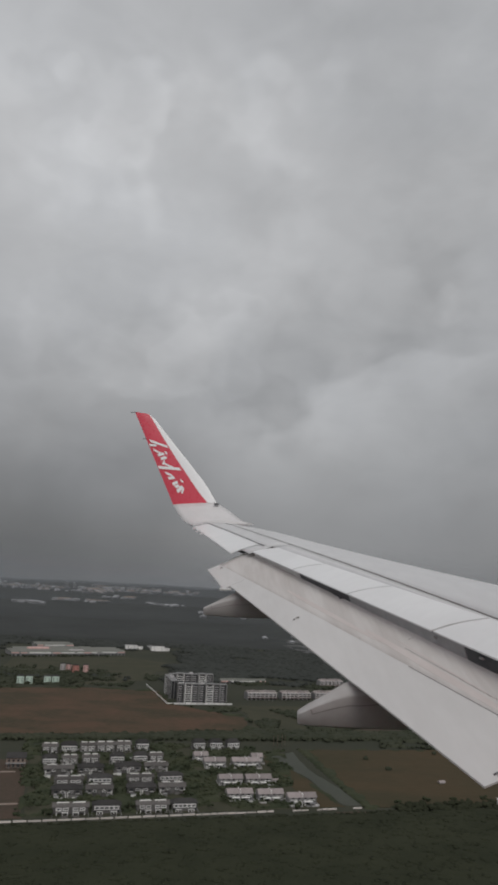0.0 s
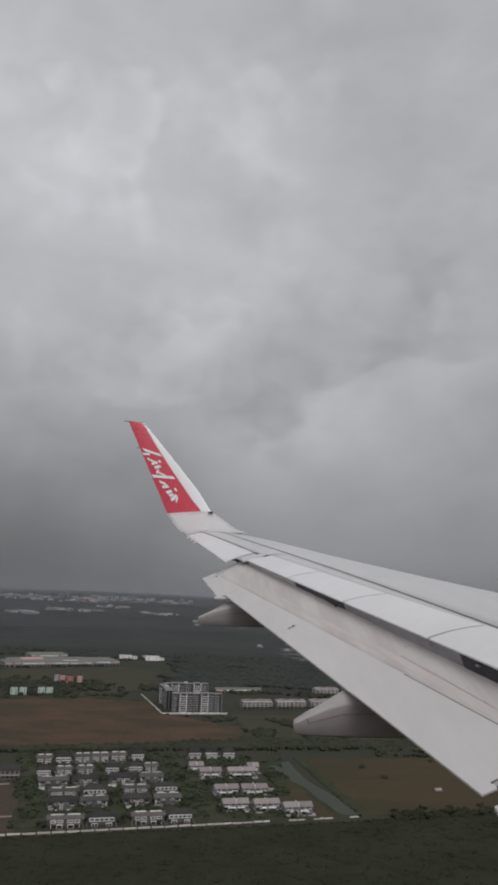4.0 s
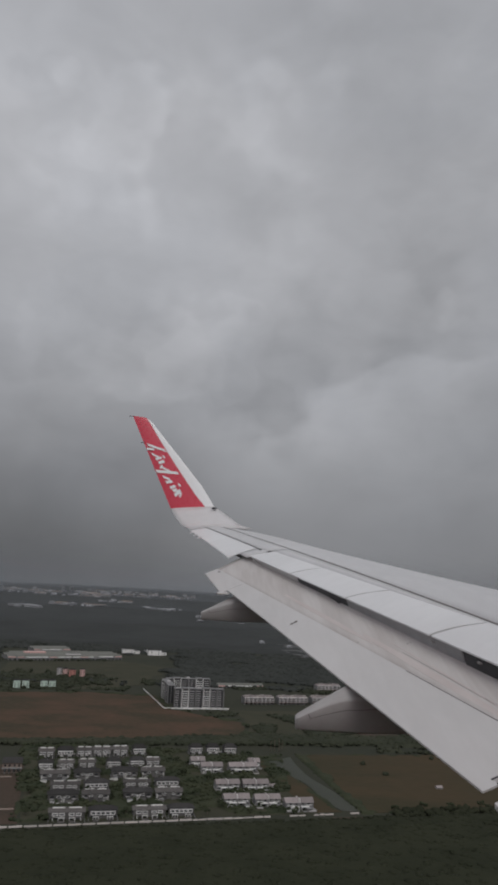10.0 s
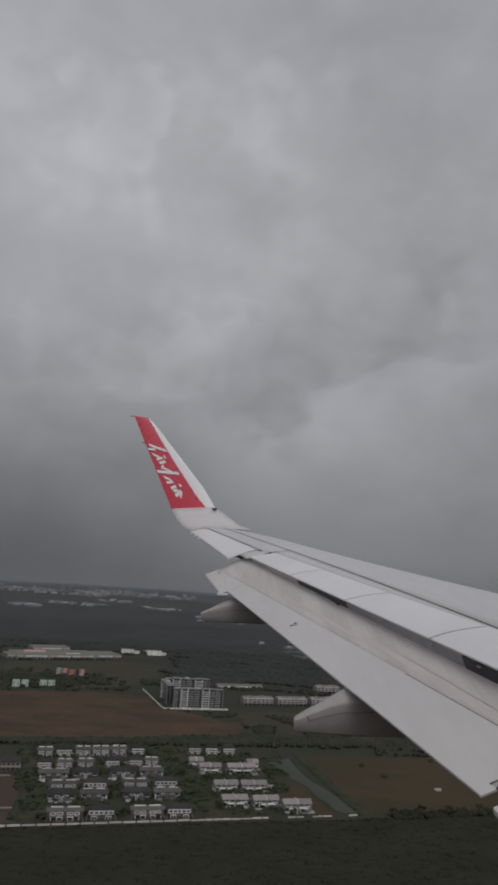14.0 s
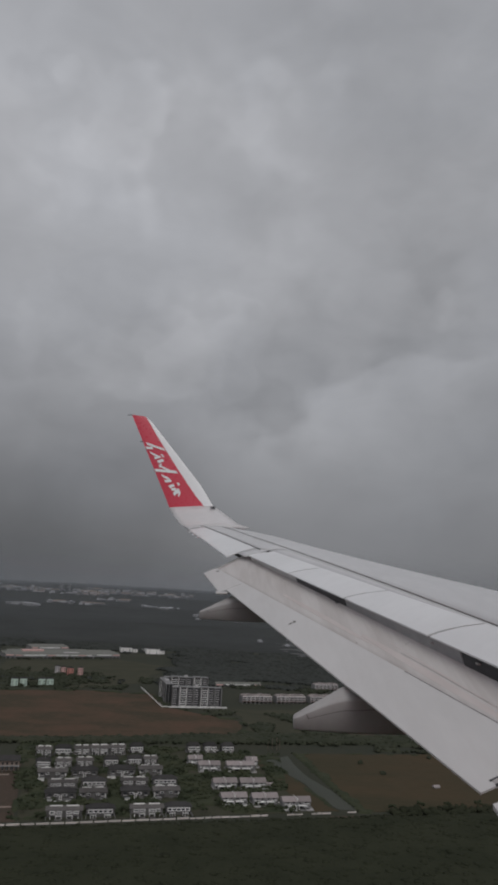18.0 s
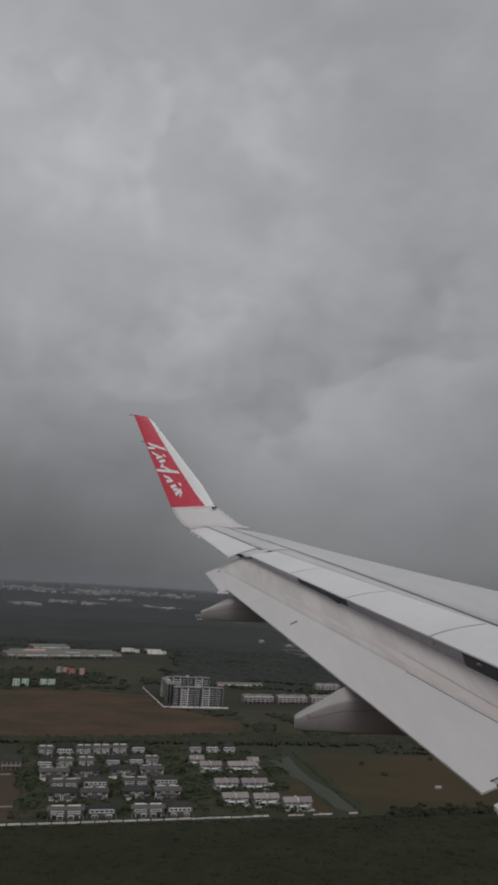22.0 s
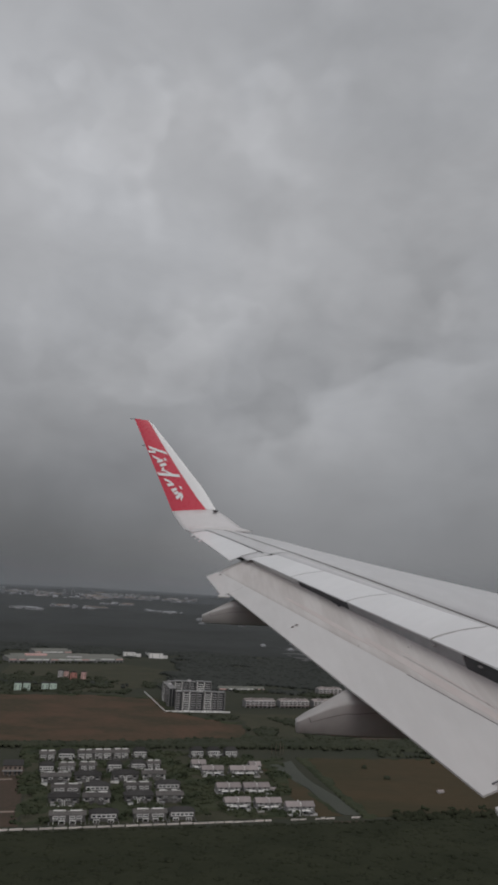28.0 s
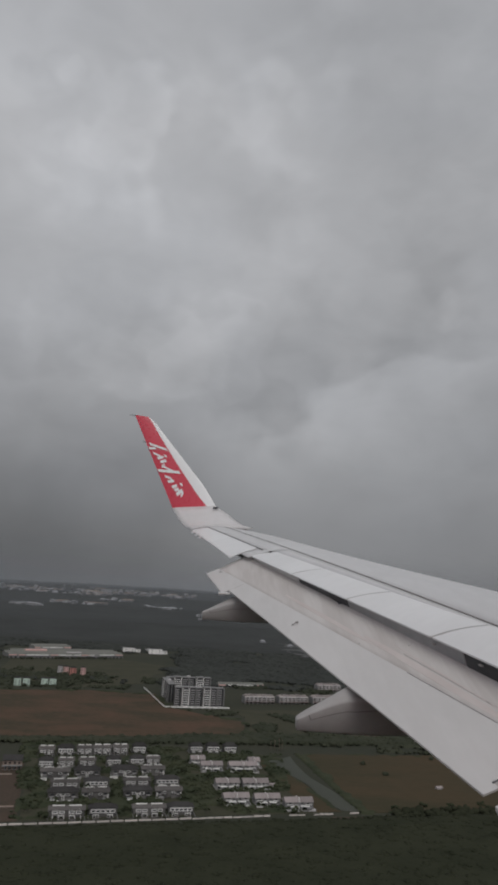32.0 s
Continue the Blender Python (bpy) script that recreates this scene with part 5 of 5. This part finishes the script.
for k, (x, y) in enumerate(((46, 921), (51, 924), (56, 922), (60, 926))):
    tree(x, y, 14 + 1.5 * (k % 3), 1.8, True, "tall thin pale tree with a sparse crown", 60 + k)
for k, (x, y, high) in enumerate(((-166, 640, 6), (-150, 628, 5), (-86, 655, 6), (-18, 668, 5), (-8, 690, 6), (-30, 720, 7), (-42, 700, 5), (-180, 700, 6), (-192, 735, 7), (-104, 725, 5), (-106, 700, 6), (-128, 765, 5), (-22, 770, 7), (-48, 790, 6), (-60, 840, 6), (45, 740, 5), (40, 800, 5), (150, 705, 6), (178, 712, 7), (205, 722, 6), (236, 728, 7), (262, 736, 6))):
    tree(x, y, high, 0.45 * high, False, "small rounded dark green tree", 80 + k)


def front_of_wall(x, y):
    return y < 645 + 0.281 * x - (0 if x < 116 else -8 * noise.noise((x / 25, 0, 0)))


canopy("undergrowth", -290, 360, 395, 770, 2.6, 3.1, 0.75, lambda x, y: front_of_wall(x, y + 3) and abs(x) < 66 + 0.38 * y, M["plantation"], "dark undergrowth closing the plantation canopy")
woods("forest_near", scatter(1, -290, 360, 400, 770, 3.0, 2.35, 2.4, lambda x, y: front_of_wall(x, y) and abs(x) < 60 + 0.38 * y ), FAR, M["plantation"], "dense dark green plantation forest", 0.36)


def field_edge(x, y):
    return not inside(x, y, FIELD_WEST) and not inside(x, y, FIELD_EAST)


def belt(x, y):
    line = 880 + 0.24 * (x + 200)
    return line + 12 < y < line + 62 + 14 * noise.noise((x / 50, 0, 4)) and field_edge(x, y) and not (20 < x < 80 and y < 905)


canopy("belt_top", -520, 420, 780, 1080, 3.6, 3.6, 1.5, belt, M["foliage"], "closed top of the tree belt")
woods("tree_belt", scatter(2, -520, 420, 780, 1080, 6.0, 2.6, 2.4, belt), NEAR, M["foliage"], "dark belt of trees behind the housing estate", 0.8)


def estate_green(x, y):
    return y > 668 + 0.281 * x and x > -172 - 0.27 * (y - 620) and x < 62 and y < 905 and noise.noise((x / 22, y / 22, 7)) > -0.3 and all(((x - a) * 0.62) ** 2 + (y - b) ** 2 > 46 for a, b in SPOTS)


canopy("estate_shrubs", -240, 62, 615, 905, 2.4, 1.3, 1.1, estate_green, M["garden"], "mixed shrubs and grass between the houses")
woods("estate_trees", scatter(3, -240, 62, 615, 905, 5.6, 1.8, 2.0, lambda x, y: estate_green(x, y) and noise.noise((x / 22, y / 22, 7)) > -0.05), NEAR, M["garden"], "garden trees between the houses", 0.8)


def pond_bank_green(x, y):
    return 690 < y < 915 and 2 < x - (84 + (900 - y) * 0.205 - 12) < 16 + 8 * noise.noise((y / 20, 0, 3))


woods("edge_bushes", scatter(35, 150, 340, 680, 780, 4.2, 2.9, 2.4, lambda x, y: -13 < y - 655 - 0.299 * x < 3 + 5 * noise.noise((x / 14, y / 14, 77))), NEAR, M["plantation"], "dark bushes where the plantation meets the dry field", 0.75)
canopy("pond_shrubs", 55, 160, 690, 915, 2.4, 1.4, 1.0, pond_bank_green, M["garden"], "dark shrubs along the pond's bank")
woods("field_bushes", [(150, 880, 3.0, 1.5), (168, 838, 3.4, 1.5), (240, 925, 3.0, 1.5), (252, 930, 2.4, 1.3)], NEAR, M["foliage"], "single bushes in the dry field")


def rim_scrub(ring, reach):
    """A test for a ragged strip along the rim of a plot."""
    edges = list(zip(ring, ring[1:] + ring[:1]))

    def near_rim(x, y):
        for (x0, y0), (x1, y1) in edges:
            dx, dy = x1 - x0, y1 - y0
            f = max(0.0, min(1.0, ((x - x0) * dx + (y - y0) * dy) / (dx * dx + dy * dy)))
            if math.hypot(x - x0 - f * dx, y - y0 - f * dy) < reach * (0.35 + 1.5 * noise.noise((x / 24, y / 24, 51))):
                return True
        return False
    return near_rim


canopy("field_rim_scrub", -480, 60, 840, 1310, 3.0, 1.2, 1.0, rim_scrub(FIELD_WEST, 15.0), M["garden"], "ragged scrub along the edge of the brown field")
canopy("field_rim_grass", 80, 340, 695, 970, 2.4, 0.9, 0.7, rim_scrub(FIELD_EAST, 9.0), M["garden"], "ragged scrub along the edge of the olive field")
canopy("pond_reeds", 30, 125, 690, 905, 1.8, 0.6, 0.5, rim_scrub([(39, 868), (54, 841), (70, 798), (89, 733), (103, 699), (100, 696), (86, 733), (66, 798), (50, 841)], 6.0), M["garden"], "grassy reeds along the pond")


def mid_trees(x, y):
    return field_edge(x, y) and noise.noise((x / 60, y / 60, 11)) > 0.0 and not (-190 < x < 260 and 1165 < y < 1410)


canopy("scrub_top", -620, 420, 950, 1480, 5.0, 2.4, 1.3, mid_trees, M["foliage"], "low scrub between field and buildings")
woods("scrub_trees", scatter(4, -620, 420, 950, 1480, 8.0, 2.9, 2.0, mid_trees), NEAR, M["foliage"], "scattered scrub trees between field and buildings", 0.7)


def block_green(x, y):
    if any(abs(x - b[0]) < 9 and -4 < y - b[1] < 16 for b in GREEN_BLOCKS + RED_BLOCKS):
        return False
    return noise.noise((x / 34, y / 62, 61)) > -0.08 and field_edge(x, y)


canopy("block_shrubs", -440, -262, 1288, 1520, 3.6, 2.2, 1.5, block_green, M["foliage"], "dark scrub round the coloured blocks")
woods("block_trees", scatter(31, -440, -262, 1288, 1520, 7.5, 3.0, 3.0, lambda x, y: block_green(x, y) and noise.noise((x / 15, y / 30, 67)) > 0.0), NEAR, M["foliage"], "trees round the coloured blocks", 0.9)
woods("factory_trees", scatter(33, -520, -250, 1640, 1790, 9.0, 3.2, 3.0, lambda x, y: -22 < y - 1690 - 0.55 * (x + 490) < -6 and noise.noise((x / 20, y / 20, 71)) > -0.1), NEAR, M["foliage"], "trees along the front of the factory sheds", 0.9)


def far_keep(x, y):
    if abs(x) > 160 + 0.40 * y or noise.noise((x / 120, y / 120, 15)) < -0.55:
        return False
    x, y = x + 50 * noise.noise((x / 70, y / 70, 41)), y + 60 * noise.noise((x / 70, y / 70, 43))
    if y < 1960 and -580 < x < -150 and y > 1400 and y < 2080 + 0.5 * (x + 300):
        return False
    return y > 1440 + 0.2 * x or (x < -400 and y > 1380)


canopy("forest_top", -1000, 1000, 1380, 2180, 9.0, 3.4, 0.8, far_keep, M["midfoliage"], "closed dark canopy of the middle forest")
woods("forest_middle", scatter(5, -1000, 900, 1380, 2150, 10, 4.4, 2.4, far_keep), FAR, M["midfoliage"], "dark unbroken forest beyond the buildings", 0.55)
canopy("forest_far", -2250, 2250, 2150, 4950, 24.0, 5.0, 1.9, lambda x, y: math.hypot(x, y) < 4940, M["farfoliage"], "far dark forest under rain, haze greyed into its colour", 0.006)


# ---- further along the flight: the river, its bridge, the town beyond; and the terraces passed before ----
RIVER_NEAR = [(420, 300), (560, 330), (690, 362), (790, 432), (916, 507), (1150, 540), (1500, 560), (1500, 760), (1150, 720), (908, 677), (731, 590), (570, 526), (420, 470)]
plot("river", RIVER_NEAR, M["river"], "wide slow muddy brown river", "river", 0.3, 10)
plot("field_river", [(850, 300), (1300, 320), (1330, 470), (1000, 440), (880, 390)], M["brownfield"], "dry reddish-brown field beside the river", "field", 0.3, 12)
plot("town_ground", [(640, 740), (1500, 800), (1700, 1900), (700, 2000), (470, 1240)], M["grass"], "grass and yards under the town", "ground", 0.2, 20)

ROAD = [(770, 350), (690, 560), (615, 720), (500, 960), (405, 1200), (330, 1480), (270, 1800), (260, 2300)]


def ribbon(name, line, off, width, z, thick, mat, label, category, parent=None):
    """A strip of road along a line of places."""
    bm = bmesh.new()
    rows = []
    for i, (x, y) in enumerate(line):
        a, b = line[max(0, i - 1)], line[min(len(line) - 1, i + 1)]
        d = Vector((b[0] - a[0], b[1] - a[1])).normalized()
        s = Vector((-d.y, d.x))
        rows.append([bm.verts.new((x + s.x * o, y + s.y * o, h)) for o, h in ((off - width / 2, z - thick), (off + width / 2, z - thick), (off + width / 2, z), (off - width / 2, z))])
    for a, b in zip(rows, rows[1:]):
        for i in range(4):
            bm.faces.new((a[i], a[(i + 1) % 4], b[(i + 1) % 4], b[i]))
    bm.faces.new(rows[0][::-1])
    bm.faces.new(rows[-1])
    ob = part(name, bm, mat, parent, label)
    return tagged(ob, category=category, kind="structure") if parent is None else ob


ribbon("estate_road", [(-165, 698), (-100, 717), (-35, 736)], 0, 6, 0.4, 0.3, M["asphalt"], "narrow asphalt road between the houses", "road")
ribbon("estate_road", [(-200, 762), (-132, 785), (-65, 809)], 0, 6, 0.4, 0.3, M["asphalt"], "narrow asphalt road between the houses", "road")
ribbon("site_track", [(-330, 715), (-270, 733), (-212, 752)], 0, 4, 0.4, 0.3, M["brick"], "pale sandy site track", "path")
ribbon("site_track", [(-300, 622), (-230, 640), (-180, 655)], 0, 4, 0.4, 0.3, M["brick"], "pale sandy site track", "path")
for off in (-8, 8):
    ribbon("road", ROAD[2:], off, 11, 0.45, 0.4, M["asphalt"], "worn grey asphalt dual carriageway", "road")


def bridge():
    b = thing("road_bridge", "twin concrete road bridge on round piers over a muddy river", "bridge", kind="")
    for off in (-8, 8):
        deck = ribbon("deck", ROAD[:3], off, 11, 7.0, 1.4, M["asphalt"], "asphalt bridge deck", "", b)
        for rail in (-5.3, 5.3):
            ribbon("parapet", ROAD[:3], off + rail, 0.4, 8.1, 1.1, M["greywall"], "concrete parapet", "", deck)
        for (x0, y0), (x1, y1) in zip(ROAD[:2], ROAD[1:3]):
            for k in range(6):
                f = (k + 0.5) / 6
                bm = bmesh.new()
                bmesh.ops.create_cone(bm, cap_ends=True, segments=12, radius1=1.1, radius2=1.1, depth=6.0)
                d = Vector((x1 - x0, y1 - y0)).normalized()
                bmesh.ops.translate(bm, vec=(lerp(x0, x1, f) - d.y * off, lerp(y0, y1, f) + d.x * off, 2.7), verts=bm.verts)
                part("pier", bm, M["greywall"], b)


bridge()


def car(mat, label):
    c = thing("car", label, "car", group="cars on the road")
    part("body", boxed(-2.1, 2.1, -0.85, 0.85, 0.3, 0.95, bevel=0.15), mat, c)
    part("cabin", boxed(-1.1, 1.0, -0.75, 0.75, 0.95, 1.45, bevel=0.2), M["glass"], c)
    for x in (-1.3, 1.3):
        for y in (-0.8, 0.8):
            bm = bmesh.new()
            bmesh.ops.create_cone(bm, cap_ends=True, segments=10, radius1=0.32, radius2=0.32, depth=0.2, matrix=Matrix.Translation((x, y, 0.32)) @ Matrix.Rotation(radians(90), 4, "X"))
            part("wheel", bm, M["seal"], c)
    return c


CARS = [car(M["white"], "white saloon car on the asphalt"), car(M["greywall"], "grey saloon car on the asphalt"), car(M["bay"], "dark saloon car on the asphalt")]
rng = random.Random(5)
for i in range(26):
    seg = rng.randrange(0, 6)
    (x0, y0), (x1, y1) = ROAD[seg], ROAD[seg + 1]
    f = rng.random()
    d = Vector((x1 - x0, y1 - y0)).normalized()
    off = rng.choice((-10, -6, 6, 10))
    m = pose(lerp(x0, x1, f) - d.y * off, lerp(y0, y1, f) + d.x * off, 7.0 if seg < 2 else 0.46, 0, 0, math.degrees(math.atan2(d.y, d.x)))
    if i < 3:
        CARS[i].matrix_basis = m
    else:
        copy_thing(CARS[rng.randrange(3)], m)


def river_block(x, y, w, mat, label):
    b = thing("riverside_block", label, "apartment building", pose(x, y, 0.2, 0, 0, 10), group="riverside blocks")
    part("wall", boxed(-w / 2, w / 2, 0, 16, 0, 14), M["wall"], b)
    part("roof", hip_roof(bmesh.new(), -w / 2, w / 2, 0, 16, 14, 3, 0.6, 0.3), M["greyroof"], b)
    for k in range(int(w / 6)):
        cx = -w / 2 + 3 + k * 6
        for f in range(4):
            part("balcony", boxed(cx - 2.2, cx + 2.2, -1.3, 0, f * 3.4 + 0.1, f * 3.4 + 1.2), mat, b)
            part("window", boxed(cx - 1.8, cx + 1.8, -0.08, 0.04, f * 3.4 + 1.2, f * 3.4 + 2.7), M["glass"], b)


for x, y, w, m, label in ((640, 735, 36, "wall", "white four-storey riverside apartment block"), (690, 745, 36, "wall", "white four-storey riverside apartment block"), (735, 755, 36, "orange", "white and orange four-storey riverside apartment block"), (790, 750, 24, "wall", "white four-storey riverside apartment block"),
                          (940, 800, 36, "wall", "white four-storey riverside apartment block"), (985, 806, 36, "wall", "white four-storey riverside apartment block")):
    river_block(x, y, w, M[m], label)
apartment(720, 1180, 64, 14, 8, 8, 6)
for x, y in ((490, 1195), (515, 1215), (545, 1200), (570, 1218), (592, 1196)):
    tower_house(x, y, 15, 11, M["wall"], "white flat villa block beside the road")


def office(x, y):
    o = thing("office_block", "dark glass office block with red stone base", "office building", pose(x, y, 0.2, 0, 0, 12))
    part("base", boxed(-14, 14, 0, 22, 0, 9), M["coral"], o, "red stone-clad base")
    for k in range(6):
        part("storey", boxed(-13, 13, 1, 21, 9 + k * 3.6, 11.4 + k * 3.6), M["glass"], o, "dark glass storey")
        part("slab", boxed(-13.6, 13.6, 0.4, 21.6, 11.4 + k * 3.6, 12.6 + k * 3.6), M["greywall"], o)
    part("roof", boxed(-8, 8, 5, 17, 30.6, 34), M["greenroof"], o)


office(285, 1020)


def small_house():
    h = thing("town_house", "small white house with a rust-red tiled roof", "house", group="houses of the town")
    part("wall", boxed(-6, 6, -4, 4, 0, 3.6), M["wall"], h)
    part("roof", gable_roof(bmesh.new(), -6, 6, -4, 4, 3.5, 2.6, 0.6), M["redroof"], h)
    for x in (-3, 3):
        part("window", boxed(x - 0.8, x + 0.8, -4.06, -3.96, 1.0, 2.3), M["glass"], h)
    return h


HOME_HOUSE = small_house()
rng = random.Random(9)
made = 0
for row in range(9):
    for col in range(22):
        x, y = 770 + col * 26 + row * 8, 860 + row * 62 + col * 3
        if rng.random() < 0.12 or (900 < x < 1020 and 780 < y < 850) or (670 < x < 800 and y > 1150 and y < 1230):
            continue
        m = pose(x, y, 0.2, 0, 0, 8 + rng.uniform(-4, 4))
        if made:
            copy_thing(HOME_HOUSE, m)
        else:
            HOME_HOUSE.matrix_basis = m
        made += 1


rng = random.Random(31)
for k in range(14):
    copy_thing(HOME_HOUSE, pose(-800 - 17 * (k % 5) + rng.uniform(-4, 4), 545 + 24 * (k // 5) + rng.uniform(-5, 5), 0.2, 0, 0, rng.choice((10, 55, 100))))


def terrace():
    """A long low terrace with a pale grey roof and a row of fronts."""
    t = thing("terrace_row", "long white two-storey terrace with a pale grey roof", "terrace", group="terraces")
    part("wall", boxed(-27, 27, 0, 12, 0, 6.2), M["wall"], t)
    part("roof", gable_roof(bmesh.new(), -27, 27, 0, 12, 6.2, 2.8), M["paleroof"], t)
    for k in range(9):
        x = -24 + k * 6
        part("porch", boxed(x - 2.4, x + 2.4, -4, 0, 2.8, 3.1), M["wall"], t)
        part("window", boxed(x - 1.5, x + 1.5, -0.08, 0.04, 3.9, 5.3), M["glass"], t)
        part("door", boxed(x - 1.5, x + 1.5, -0.08, 0.04, 0.1, 2.4), M["glass"], t)
        part("party_wall", boxed(x - 3.15, x - 2.85, -3.5, 12, 0, 6.9), M["wall"], t)
    return t


ROW = terrace()
for i in range(12):
    m = pose(-590 - 90 * (i % 2) - 9 * (i // 2), 515 + 36 * (i // 2) - 12 * (i % 2), 0.2, 0, 0, TURN)
    if i:
        copy_thing(ROW, m)
    else:
        ROW.matrix_basis = m
river_rim = rim_scrub(RIVER_NEAR, 42.0)
woods("river_trees", scatter(8, 430, 1400, 270, 800, 8, 5.0, 3.5, lambda x, y: not inside(x, y, RIVER_NEAR) and river_rim(x, y) and abs((x - 770) * 0.934 + (y - 350) * 0.356) > 26), NEAR, M["foliage"], "dense bank of trees along the river")


def west_forest(x, y):
    return not (-1060 < x and y > 600) and noise.noise((x / 90, y / 90, 19)) > -0.5


canopy("forest_west_top", -2300, -760, 330, 1900, 14.0, 4.0, 1.6, west_forest, M["midfoliage"], "closed canopy of the wide forest passed first")
woods("forest_west", scatter(14, -2300, -760, 330, 1500, 19, 6.0, 4.5, west_forest), FAR, M["foliage"], "wide dark forest passed first", 0.7)
